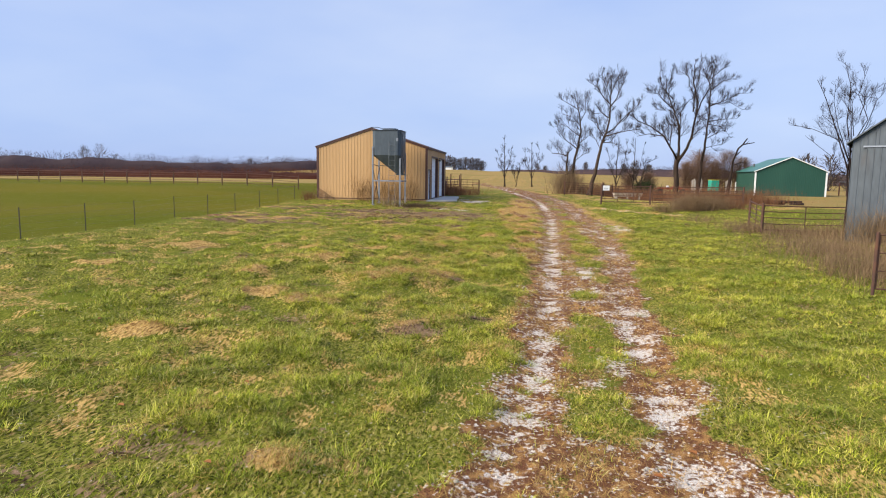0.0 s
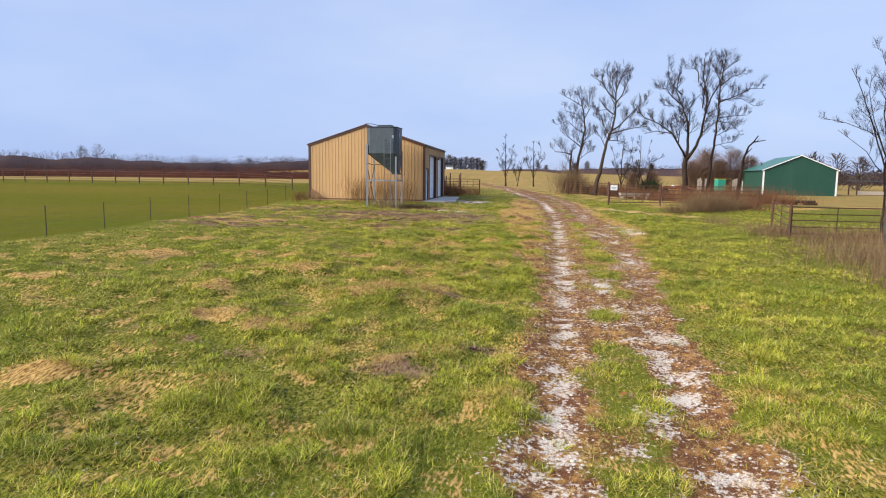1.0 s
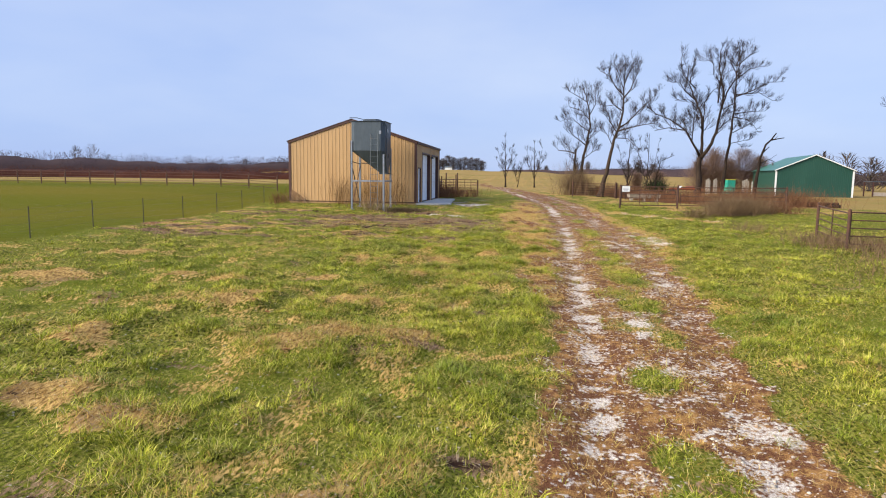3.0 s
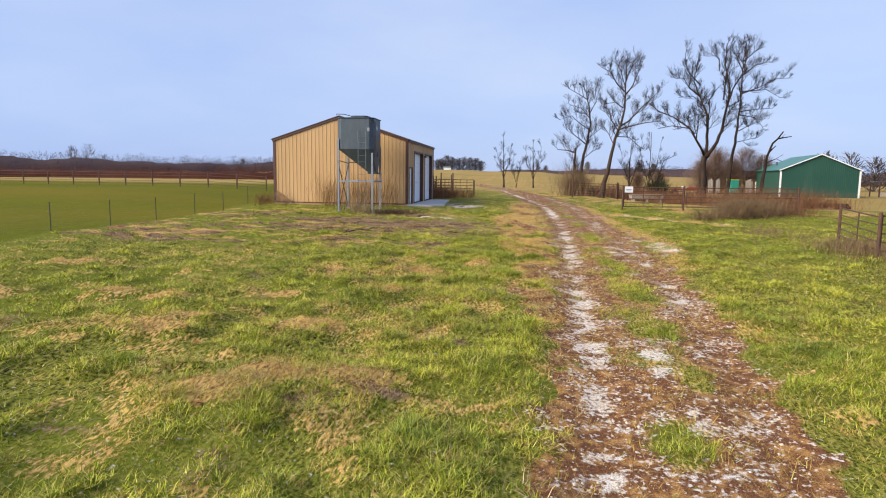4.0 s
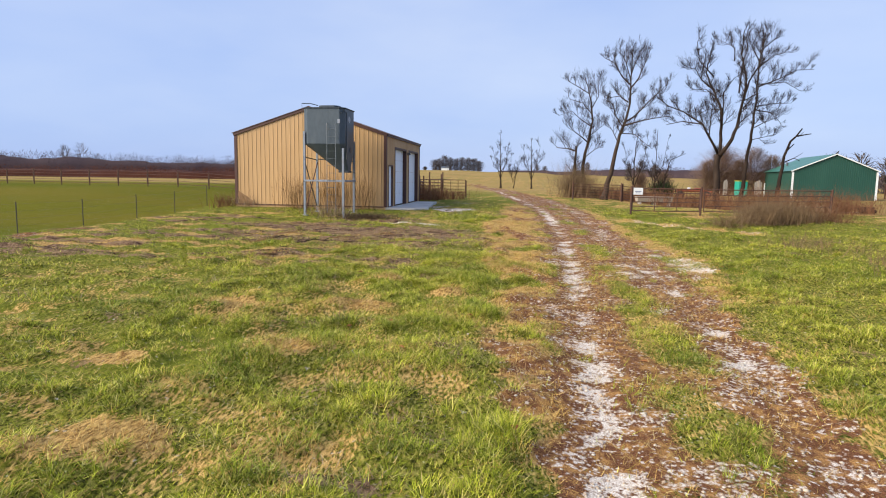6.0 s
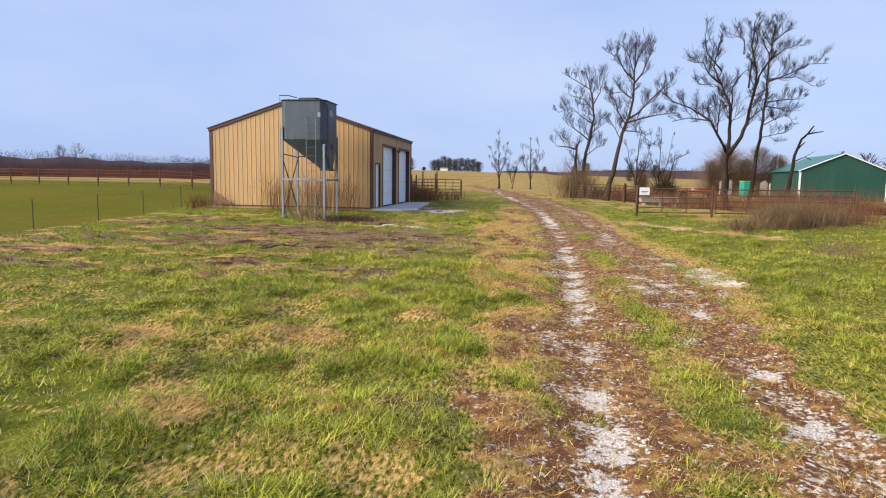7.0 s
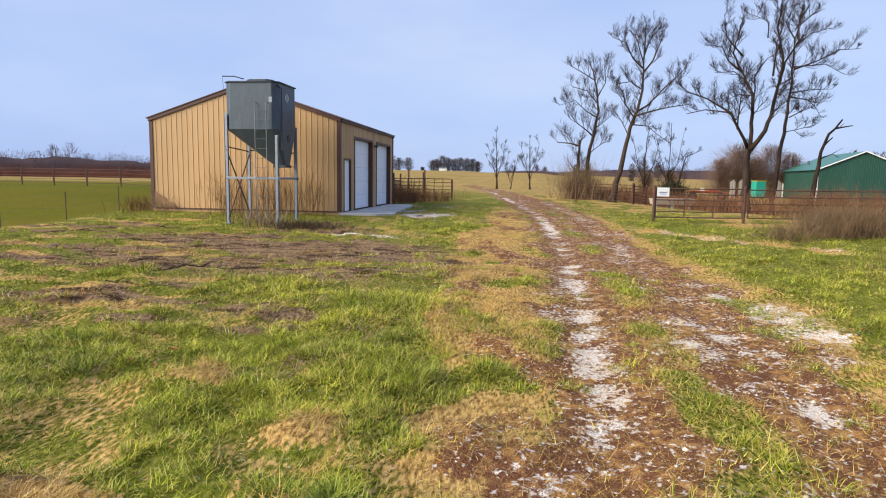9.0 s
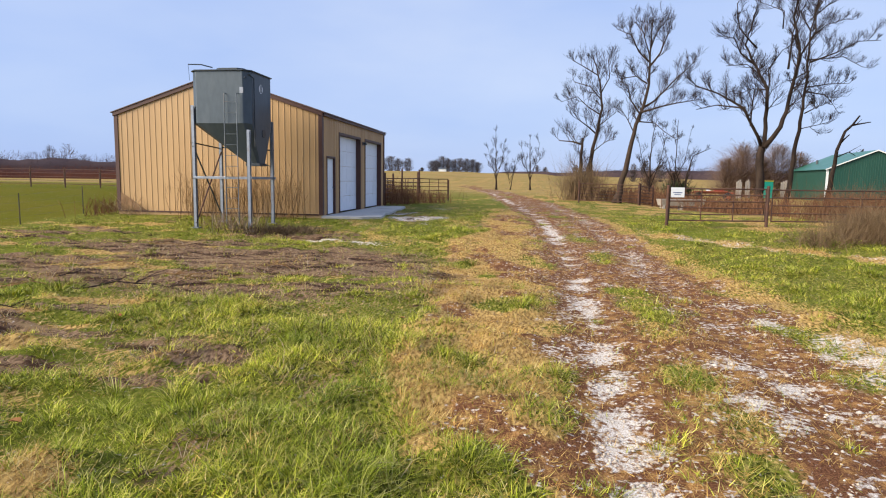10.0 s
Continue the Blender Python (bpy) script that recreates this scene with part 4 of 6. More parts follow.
def bare_tree(name, label, y, limbs, seed, bark, dense=1.0, twig=1.0, depth=0.35, minr=0.0062, tall=1.0):
    """limbs: rows of (radius at the start, radius at the end, points of x and z). The first is the trunk."""
    rng = random.Random(seed)
    x0, z0 = limbs[0][2][0]
    t = thing(name, label, "tree", at=(x0, y, float(ground_z(x0, y)) - 0.05))
    base = Vector(t.matrix_world.translation)
    wood, fine = Build(), Build()
    wander = {}
    for j, (r0, r1, pts) in enumerate(limbs):
        full = []
        for i, (x, z) in enumerate(pts):
            key = (round(x, 1), round(z, 1))
            if key not in wander:
                wander[key] = 0.0 if j == 0 else rng.uniform(-depth, depth) * (1 + 1.2 * i)
            h = z - base.z
            full.append(Vector((x, y + wander[key], base.z + (h if h < 3 else 3 + (h - 3) * tall))))
        if j == 0:
            full[0].z = base.z - 0.1
        path = []
        for i in range(len(full) - 1):
            a, b_ = full[i], full[i + 1]
            m = max(2, int((b_ - a).length / 0.45))
            for s in range(m):
                w = Vector((rng.uniform(-1, 1), rng.uniform(-1, 1), 0)) * 0.05 * min(1.0, r0 * 6)
                path.append(a.lerp(b_, s / m) + (w if s else Vector()) - base)
        path.append(full[-1] - base)
        n = len(path)
        r0 *= 1.0 if j == 0 else 0.8
        rad = [r0 + (r1 - r0) * (i / (n - 1)) ** 0.65 for i in range(n)]
        if j == 0:
            rad[0] *= 1.5
            if n > 2:
                rad[1] *= 1.15
        wood.tube(path, rad, 9 if r0 > 0.12 else 6, cap=True)
        if dense <= 0:
            continue
        start = 0.45 if j == 0 else 0.15
        length = sum((path[i + 1] - path[i]).length for i in range(n - 1))
        count = int((1 - start) * length * 2.1 * dense) + 2
        for c in range(count):
            f = start + (1 - start) * (c + rng.random()) / count
            k = min(int(f * (n - 1)), n - 2)
            at = path[k].lerp(path[k + 1], f * (n - 1) - k)
            along = (path[k + 1] - path[k]).normalized()
            out = Vector((rng.uniform(-1, 1), rng.uniform(-1, 1), rng.uniform(-0.35, 0.8)))
            out = (out - along * out.dot(along)).normalized()
            tip = f > 0.75
            twigs_from(wood, fine, at, along * (1.0 if tip else 0.75) + out * 0.75, rng.uniform(0.7, 1.6) * twig * (1.15 - 0.55 * f), max(minr * 3.0, min(rad[k] * 0.5, 0.032)), 3, rng, minr)
    trunk = part("trunk", wood, bark, t, "", 0, True)
    if fine.v:
        part("crown", fine, M_TWIG, t, "bare leafless twigs")
    return t


bare_tree("bare_tree", "tall leaning bare tree with stripped bark on the trunk", 20, [
    (0.26, 0.03, [(13.2, 0.0), (13.9, 3.4), (14.2, 5.0), (14.6, 6.1), (14.9, 7.6), (14.9, 8.7), (14.9, 10.0), (14.9, 11.6)]),
    (0.08, 0.02, [(14.4, 5.7), (13.9, 6.7), (13.5, 7.4), (12.9, 7.8)]),
    (0.07, 0.02, [(14.8, 7.6), (14.1, 8.1), (13.2, 8.0)]),
    (0.08, 0.02, [(14.9, 8.9), (14.2, 9.6), (13.5, 10.4), (12.8, 11.1)]),
    (0.09, 0.02, [(14.9, 8.7), (15.4, 9.4), (16.0, 10.9), (16.4, 11.4)]),
    (0.1, 0.02, [(14.6, 6.1), (15.4, 6.6), (16.0, 7.4), (16.7, 8.1), (17.7, 9.0)]),
    (0.09, 0.02, [(14.5, 5.8), (15.6, 6.1), (16.5, 6.3), (17.6, 6.4)]),
    (0.06, 0.015, [(14.3, 5.2), (15.5, 5.2), (15.9, 4.6), (16.6, 4.0)]),
    (0.06, 0.015, [(14.9, 9.4), (14.4, 10.7), (14.1, 11.7)]),
    (0.06, 0.015, [(14.9, 9.8), (15.3, 10.9), (15.6, 11.7)]),
    (0.05, 0.015, [(14.1, 4.6), (13.7, 5.5), (13.3, 6.1)])], 3, M_BARKPALE, 1.0, 0.74)
bare_tree("bare_tree", "dying bare tree with a broken second stem", 24, [
    (0.24, 0.03, [(11.7, 0.0), (11.9, 3.2), (12.3, 5.3), (12.5, 6.5), (12.3, 8.2), (12.0, 9.4), (11.7, 10.2)]),
    (0.09, 0.02, [(12.1, 4.8), (11.5, 5.2), (10.8, 5.7), (10.0, 6.7)]),
    (0.07, 0.02, [(12.4, 7.2), (11.6, 8.0), (10.5, 8.4)]),
    (0.06, 0.02, [(12.4, 7.6), (12.9, 8.6), (12.7, 9.9)]),
    (0.3, 0.08, [(11.2, 0.0), (11.1, 3.2), (11.2, 4.4)]),
    (0.1, 0.03, [(11.1, 4.0), (10.5, 4.2), (9.6, 4.3)]),
    (0.06, 0.02, [(12.2, 8.8), (11.1, 9.5), (10.3, 9.9)]),
    (0.06, 0.015, [(12.3, 5.3), (12.8, 5.7), (13.3, 6.1)]),
    (0.05, 0.015, [(11.9, 3.4), (12.6, 4.0), (13.0, 4.3)]),
    (0.07, 0.015, [(12.4, 6.1), (11.6, 6.7), (10.8, 7.4), (9.6, 7.0)])], 8, M_BARKPALE, 0.85, 0.8)
bare_tree("bare_tree", "large spreading bare tree with a forked trunk", 16, [
    (0.29, 0.2, [(20.7, -0.2), (20.5, 2.6), (20.6, 3.5)]),
    (0.19, 0.03, [(20.6, 3.4), (21.2, 4.5), (21.7, 5.8), (21.8, 7.3), (21.7, 8.6), (21.3, 10.2), (21.0, 11.5)]),
    (0.17, 0.03, [(20.6, 3.4), (20.6, 5.0), (20.3, 6.5), (20.1, 8.1), (19.8, 9.4), (19.4, 10.7)]),
    (0.08, 0.02, [(20.6, 5.3), (20.6, 7.0), (20.7, 7.8), (21.3, 8.8)]),
    (0.13, 0.02, [(20.5, 3.5), (19.8, 4.5), (19.1, 5.5), (18.2, 6.5), (17.2, 7.1), (16.3, 7.6)]),
    (0.07, 0.02, [(19.1, 5.5), (18.0, 5.8), (17.0, 5.6)]),
    (0.07, 0.02, [(19.8, 4.6), (20.0, 5.8), (19.7, 7.0)]),
    (0.1, 0.02, [(21.8, 7.3), (22.4, 8.6), (22.9, 9.7), (23.3, 11.0), (23.4, 11.8)]),
    (0.08, 0.02, [(21.8, 7.8), (21.8, 9.7), (22.2, 10.8), (22.3, 11.9)]),
    (0.07, 0.02, [(20.1, 8.1), (19.3, 8.8), (18.4, 9.3), (17.8, 9.2)]),
    (0.07, 0.02, [(19.9, 8.9), (18.8, 9.9), (18.4, 11.1)]),
    (0.05, 0.015, [(20.2, 7.5), (19.4, 8.0), (18.4, 8.0)]),
    (0.05, 0.015, [(20.3, 6.5), (19.6, 6.6), (19.0, 6.3)]),
    (0.05, 0.015, [(21.3, 10.0), (21.1, 10.8), (20.4, 11.6)])], 5, M_BARK, 0.95, 0.7)
bare_tree("bare_tree", "slender dark bare tree with drooping side branches", 19, [
    (0.2, 0.025, [(23.2, -0.3), (23.5, 2.7), (23.7, 5.1), (23.9, 7.4), (23.9, 9.1), (23.9, 10.5), (24.2, 12.1), (24.3, 12.8)]),
    (0.06, 0.015, [(23.9, 7.2), (25.2, 7.4), (26.6, 7.5)]),
    (0.08, 0.015, [(23.9, 8.6), (25.2, 9.1), (26.3, 9.7), (27.4, 9.7)]),
    (0.06, 0.015, [(23.9, 6.9), (24.9, 6.7), (26.0, 6.1)]),
    (0.07, 0.015, [(23.9, 10.0), (24.9, 10.9), (25.9, 11.1)]),
    (0.06, 0.015, [(23.9, 8.8), (25.7, 8.9), (26.6, 8.2)]),
    (0.06, 0.015, [(23.9, 8.1), (23.1, 7.6), (23.0, 6.9)]),
    (0.06, 0.015, [(24.0, 11.2), (24.9, 12.0), (25.4, 12.5)]),
    (0.06, 0.015, [(23.9, 10.5), (23.5, 11.7), (23.5, 12.6)]),
    (0.05, 0.012, [(23.8, 5.6), (24.4, 6.0), (25.0, 6.0)]),
    (0.04, 0.012, [(23.7, 4.7), (24.5, 4.9), (25.2, 5.1)])], 12, M_BARK, 1.05, 0.7)
bare_tree("dead_snag", "dead broken tree trunk with few limbs", 22, [
    (0.25, 0.05, [(26.8, -0.4), (27.3, 3.6), (27.7, 4.8), (28.1, 5.2), (28.5, 5.8)]),
    (0.09, 0.03, [(28.1, 5.2), (29.2, 5.4)]),
    (0.06, 0.02, [(27.3, 3.1), (28.2, 3.5), (28.9, 3.3)]),
    (0.1, 0.03, [(27.4, 4.0), (28.0, 4.6)]), (0.03, 0.01, [(28.2, 3.5), (28.6, 3.9)]), (0.03, 0.01, [(28.5, 5.3), (28.8, 5.6)])], 2, M_BARK, 0.0)
for seed, y, pts, r in ((31, 30, [(17.2, 0), (17.1, 3.0), (17.2, 4.9), (17.4, 6.0)], 0.11), (32, 30, [(19.0, 0), (19.1, 4.0), (19.1, 6.3)], 0.07),
                        (33, 30, [(19.7, 0), (20.0, 2.1), (20.4, 3.5), (21.7, 4.1)], 0.12), (34, 65, [(3.1, 0.3), (3.0, 4.5), (2.9, 8.0)], 0.16),
                        (35, 65, [(7.8, 0.3), (7.7, 4.0), (7.6, 7.6)], 0.13), (36, 66, [(5.0, 0.3), (5.6, 3.0), (6.0, 4.6)], 0.08)):
    (x0, z0), (x1, z1), (x2, z2) = pts[0], pts[1], pts[-1]
    h = z2 - z0
    bare_tree("sapling", "small bare sapling in rough pasture", y, [(r, 0.02, pts), (r * 0.6, 0.012, [(x0, z0 + 0.12 * h), (x0 - 0.09 * h, z0 + 0.45 * h), (x0 - 0.2 * h, z0 + 0.82 * h)]), (r * 0.55, 0.012, [(x0, z0 + 0.16 * h), (x0 + 0.1 * h, z0 + 0.5 * h), (x0 + 0.16 * h, z0 + 0.88 * h)]),
              (r * 0.45, 0.012, [(x0 + 0.01, z0 + 0.3 * h), (x0 + 0.2 * h, z0 + 0.6 * h)]), (r * 0.45, 0.012, [(x0 - 0.01, z0 + 0.25 * h), (x0 - 0.2 * h, z0 + 0.55 * h)])], seed, M_BARK, 0.3, 0.55 if y < 50 else 0.85, 0.3, 0.0042 if y < 50 else 0.007)
bare_tree("bare_tree", "many-stemmed bare tree beside the tin shed", -16.3, [
    (0.056, 0.010, [(19.9, -0.6), (19.9, 1.2), (19.8, 2.2), (19.5, 3.0), (19.2, 3.9), (18.8, 4.9), (18.4, 5.7)]),
    (0.042, 0.008, [(19.9, 1.8), (19.8, 2.8), (19.7, 4.1), (19.7, 5.5), (19.7, 6.5)]),
    (0.038, 0.008, [(19.9, 2.0), (19.9, 3.1), (20.1, 4.1), (19.9, 5.1), (20.0, 6.1)]),
    (0.028, 0.007, [(19.7, 2.6), (19.4, 3.3), (18.6, 3.8), (18.0, 4.0)]),
    (0.028, 0.007, [(19.8, 2.0), (19.3, 2.2), (18.9, 2.7), (18.1, 3.5)]),
    (0.028, 0.007, [(19.8, 2.5), (19.5, 3.9), (19.3, 4.9), (19.1, 5.5)]),
    (0.028, 0.007, [(19.9, 2.8), (20.3, 3.9), (20.4, 4.9), (20.4, 5.2)]),
    (0.028, 0.007, [(19.8, 2.8), (19.6, 3.9), (19.6, 4.9), (19.3, 5.6)]),
    (0.021, 0.007, [(19.9, 3.5), (19.6, 4.7), (19.6, 5.3)]),
    (0.021, 0.007, [(19.4, 3.3), (19.0, 3.9), (18.6, 4.3)]),
    (0.021, 0.007, [(20.0, 4.3), (20.1, 4.9), (20.2, 5.4)])], 21, M_TWIG, 0.6, 0.42, 0.2, 0.0028)


# ---- fences and gates ----
def gz(x, y):
    return float(ground_z(x, y))


def wire_fence(x, ys, group):
    """Green steel posts along x with strands of wire."""
    f = thing("wire_fence", "wire fence on thin steel posts beside a green field", "fence", at=(x, ys[0], 0))
    rng = random.Random(4)
    tops = []
    for y in ys:
        g = gz(x, y)
        lean = rng.uniform(-0.02, 0.02)
        s = Build()
        for a, b_ in (((-0.018, -0.004), (0.018, 0.004)), ((-0.004, -0.004), (0.004, 0.026))):
            s.box((a[0], a[1] + y - ys[0], g - 0.2), (b_[0], b_[1] + y - ys[0], g + 1.08))
        for i in range(9):
            s.box((-0.012, y - ys[0] - 0.009, g + 0.12 + 0.11 * i), (0.012, y - ys[0] - 0.004, g + 0.14 + 0.11 * i))
        part("post", s, M_POST, f)
        tops.append((y - ys[0], g))
    for h in (0.25, 0.5, 0.75, 1.0):
        pts = [(-0.006, dy, g + h) for dy, g in tops]
        part("wire", Build().tube(pts, 0.0022, 4, cap=False), M_WIRE, f)
    return f


wire_fence(-10.0, [-27.7, -24.5, -21.35, -18.3, -15.2, -12.0, -8.85, -5.5, -2.5, 0.6], "")


def pipe_panel(name, label, a, b_, height, rails, uprights, low=0.12, posts=(1, 1), post_h=None, r=0.024, material=None, category="gate"):
    """A rail panel from a to b_ with its end posts."""
    m = material or M_RUST
    ax, ay, bx, by = *a, *b_
    length = math.hypot(bx - ax, by - ay)
    g0, g1 = gz(ax, ay), gz(bx, by)
    t = thing(name, label, category, at=(ax, ay, g0), turn=math.degrees(math.atan2(by - ay, bx - ax)))
    dz = (g1 - g0) / length
    for i in range(rails):
        h = low + (height - low) * i / (rails - 1)
        part("rail", Build().tube([(0.05, 0, h + dz * 0.05), (length * 0.5, 0, h + dz * length * 0.5 - 0.012), (length - 0.05, 0, h + dz * (length - 0.05))], r if i in (0, rails - 1) else r * 0.8, 8), m, t)
    for i in range(uprights):
        s = 0.06 + (length - 0.12) * i / max(1, uprights - 1)
        part("upright", Build().tube([(s, 0.01, low + dz * s), (s, 0.01, height + dz * s)], r * 0.85, 8), m, t)
    ph = post_h or height + 0.12
    for here, s in zip(posts, (0.0, length)):
        if here:
            part("post", Build().tube([(s, 0, dz * s - 0.2), (s, 0, dz * s + ph), (s, 0, dz * s + ph + 0.02)], [r * 2.1, r * 2.1, r * 1.2], 10), m, t)
    return t


near_gate = pipe_panel("pipe_gate", "rusty pipe gate with a small white sign", (12.1, 0.1), (15.4, 0.4), 1.27, 6, 4, 0.2, (1, 1), 1.36)
pipe_panel("pipe_fence", "rusty pipe fence running into brown brush", (15.5, 0.42), (21.8, 1.6), 1.25, 5, 3, 0.2, (0, 1), 1.3, category="fence")
sign = thing("gate_sign", "small white metal sign wired to a gate post", "sign", at=(12.12, 0.03, gz(12.1, 0.1) + 0.97), turn=6)
part("board", Build().box((0.05, -0.03, 0), (0.5, -0.022, 0.33)), M_SIGN, sign, "", 0.003)
part("printed_line", Build().box((0.12, -0.034, 0.14), (0.42, -0.0305, 0.17)).box((0.16, -0.034, 0.08), (0.38, -0.0305, 0.1)), M_INK, sign)
part("tie", Build().tube([(0.0, -0.02, 0.28), (0.06, -0.035, 0.28)], 0.004, 5), M_WIRE, sign)
pipe_panel("pipe_gate", "rusty pipe gate standing among tall dead weeds", (16.75, -16.2), (20.3, -15.7), 1.2, 5, 3, 0.2, (1, 1), 1.28)
pipe_panel("pipe_fence", "short rusty pipe fence beside the gate", (17.7, -11.9), (16.85, -16.0), 1.15, 5, 3, 0.2, (1, 0), 1.25, category="fence")
pipe_panel("pipe_gate", "rusty wire-filled gate in front of the tin shed", (15.05, -28.0), (18.2, -28.3), 1.45, 4, 6, 0.2, (1, 1), 1.5, 0.018)
pipe_panel("pipe_gate", "rusty farm gate beneath a leaning tree", (10.7, 19.0), (14.3, 18.2), 1.25, 6, 4, 0.2, (1, 1), 1.4)
pipe_panel("pipe_gate", "rusty farm gate at the pasture's edge", (14.4, 18.3), (15.4, 19.5), 1.2, 6, 2, 0.2, (1, 1), 1.35)
for i in range(16):
    a, b_ = (-15.8 - 2.85 * i, 16.6 + 0.25 * i), (-15.8 - 2.85 * (i + 1), 16.6 + 0.25 * (i + 1))
    tagged(pipe_panel("pipe_fence", "rust-brown pipe fence along a green field", a, b_, 1.25, 5, 2, 0.25, (1, 0), 1.38, 0.019, category="fence"), group="pipe fence along the field")
for a, b_, ph in (((-2.4, 13.5), (-0.2, 15.5), 1.9), ((-0.2, 15.5), (0.6, 17.0), 1.95), ((0.6, 17.0), (2.3, 18.3), 1.35), ((-2.5, 20.0), (0.4, 17.6), 1.8)):
    tagged(pipe_panel("corral_panel", "rusty corral panel behind the metal building", a, b_, 1.4, 6, 4, 0.2, (1, 1), ph, category="fence"), group="corral behind the building")
for a, b_ in (((-0.1, 10.5), (-0.3, 13.4)), ((-0.3, 13.4), (-2.4, 13.6))):
    tagged(pipe_panel("corral_panel", "rusty corral panel grown over with weeds", a, b_, 1.3, 6, 4, 0.2, (1, 1), 1.7, category="fence"), group="corral behind the building")

# ---- green barn ----
barn = thing("green_barn", "dark green metal barn with white trim and pale green roof", "barn", at=(38.4, 47.9, gz(38.4, 47.9) - 0.05), turn=-7)
BW, BL, BE, BR = 8.8, 13.0, 3.45, 5.35
s = Build().box((0, 0, -0.4), (BW, 0.12, BE)).box((0, BL - 0.12, -0.4), (BW, BL, BE)).box((0, 0.12, -0.4), (0.12, BL - 0.12, BE)).box((BW - 0.12, 0.12, -0.4), (BW, BL - 0.12, BE))
for y0, y1 in ((0, 0.12), (BL - 0.12, BL)):
    s.add([(0, y0, BE), (BW, y0, BE), (BW / 2, y0, BR), (0, y1, BE), (BW, y1, BE), (BW / 2, y1, BR)], [(0, 1, 2), (5, 4, 3), (0, 3, 4, 1), (1, 4, 5, 2), (2, 5, 3, 0)])
part("wall", s, M_GREEN, barn)
for i in range(10):
    a, b_ = 0.88 * i, 0.88 * (i + 1)
    part("siding_panel", siding(a, b_, lambda u, h, z: (u, -0.004 - h, z), lambda u: 0.02, lambda u: BR - (BR - BE) * abs(u - BW / 2) / (BW / 2) - 0.03), M_GREEN, barn)
for i in range(15):
    a, b_ = BL / 15 * i, BL / 15 * (i + 1)
    part("siding_panel", siding(a, b_, lambda u, h, z: (-0.004 - h, BL - u, z), lambda u: 0.02, lambda u: BE - 0.02), M_GREEN, barn)
for sx in (-1, 1):
    xe, ze = BW / 2 + sx * (BW / 2 + 0.25), BE - (BR - BE) * 0.25 / (BW / 2)
    part("roof", Build().add([(BW / 2, -0.2, BR + 0.03), (xe, -0.2, ze + 0.03), (xe, BL + 0.2, ze + 0.03), (BW / 2, BL + 0.2, BR + 0.03), (BW / 2, -0.2, BR + 0.07), (xe, -0.2, ze + 0.07), (xe, BL + 0.2, ze + 0.07), (BW / 2, BL + 0.2, BR + 0.07)],
                             [(0, 1, 2, 3), (7, 6, 5, 4), (0, 4, 5, 1), (1, 5, 6, 2), (2, 6, 7, 3), (3, 7, 4, 0)]), M_GREENROOF, barn, "pale green metal roof")
    part("rake_trim", Build().add([(BW / 2, -0.24, BR - 0.03), (xe, -0.24, ze - 0.03), (xe, -0.24, ze + 0.09), (BW / 2, -0.24, BR + 0.09), (BW / 2, -0.205, BR - 0.03), (xe, -0.205, ze - 0.03), (xe, -0.205, ze + 0.09), (BW / 2, -0.205, BR + 0.09)],
                                  [(0, 1, 2, 3), (7, 6, 5, 4), (0, 4, 5, 1), (1, 5, 6, 2), (2, 6, 7, 3), (3, 7, 4, 0)]), M_TRIMW, barn, "white rake trim")
    x = 0 if sx < 0 else BW
    part("corner_trim", Build().box((x - 0.11, -0.05, 0), (x + 0.11, -0.03, BE - 0.12)).box((x - 0.05, -0.05, 0), (x - 0.03, 0.2, BE - 0.12)), M_TRIMW, barn, "white corner trim")
part("vent_pipe", Build().tube([(1.6, 9.0, BE + 0.3), (1.6, 9.0, BE + 1.2)], 0.12, 8), M_TIN, barn)
part("downpipe", Build().tube([(-0.08, BL - 0.3, 0), (-0.08, BL - 0.3, 1.9)], 0.09, 8), M_TRIMW, barn)

# ---- tin shed ----
shed = thing("tin_shed", "weathered grey tin shed with a sliding door", "shed", at=(19.4, -17.4, gz(19.4, -17.4) - 0.05), turn=-29)
SW, SL, SE, SR = 5.6, 8.0, 3.95, 6.1
s = Build().box((0, 0, -0.2), (SW, 0.1, SE)).box((0, SL - 0.1, -0.2), (SW, SL, SE)).box((0, 0.1, -0.2), (0.1, SL - 0.1, SE)).box((SW - 0.1, 0.1, -0.2), (SW, SL - 0.1, SE))
for y0, y1 in ((0, 0.1), (SL - 0.1, SL)):
    s.add([(0, y0, SE), (SW, y0, SE), (SW / 2, y0, SR), (0, y1, SE), (SW, y1, SE), (SW / 2, y1, SR)], [(0, 1, 2), (5, 4, 3), (0, 3, 4, 1), (1, 4, 5, 2), (2, 5, 3, 0)])
part("wall", s, M_TIN, shed)
for i in range(7):
    part("siding_panel", siding(0.8 * i, 0.8 * (i + 1), lambda u, h, z: (u, -0.004 - 0.6 * h, z), lambda u: 0.02, lambda u: SR - (SR - SE) * abs(u - SW / 2) / (SW / 2) - 0.03), M_TIN, shed)
for i in range(10):
    part("siding_panel", siding(0.8 * i, 0.8 * (i + 1), lambda u, h, z: (-0.004 - 0.6 * h, SL - u, z), lambda u: 0.02, lambda u: SE - 0.03), M_TIN, shed)
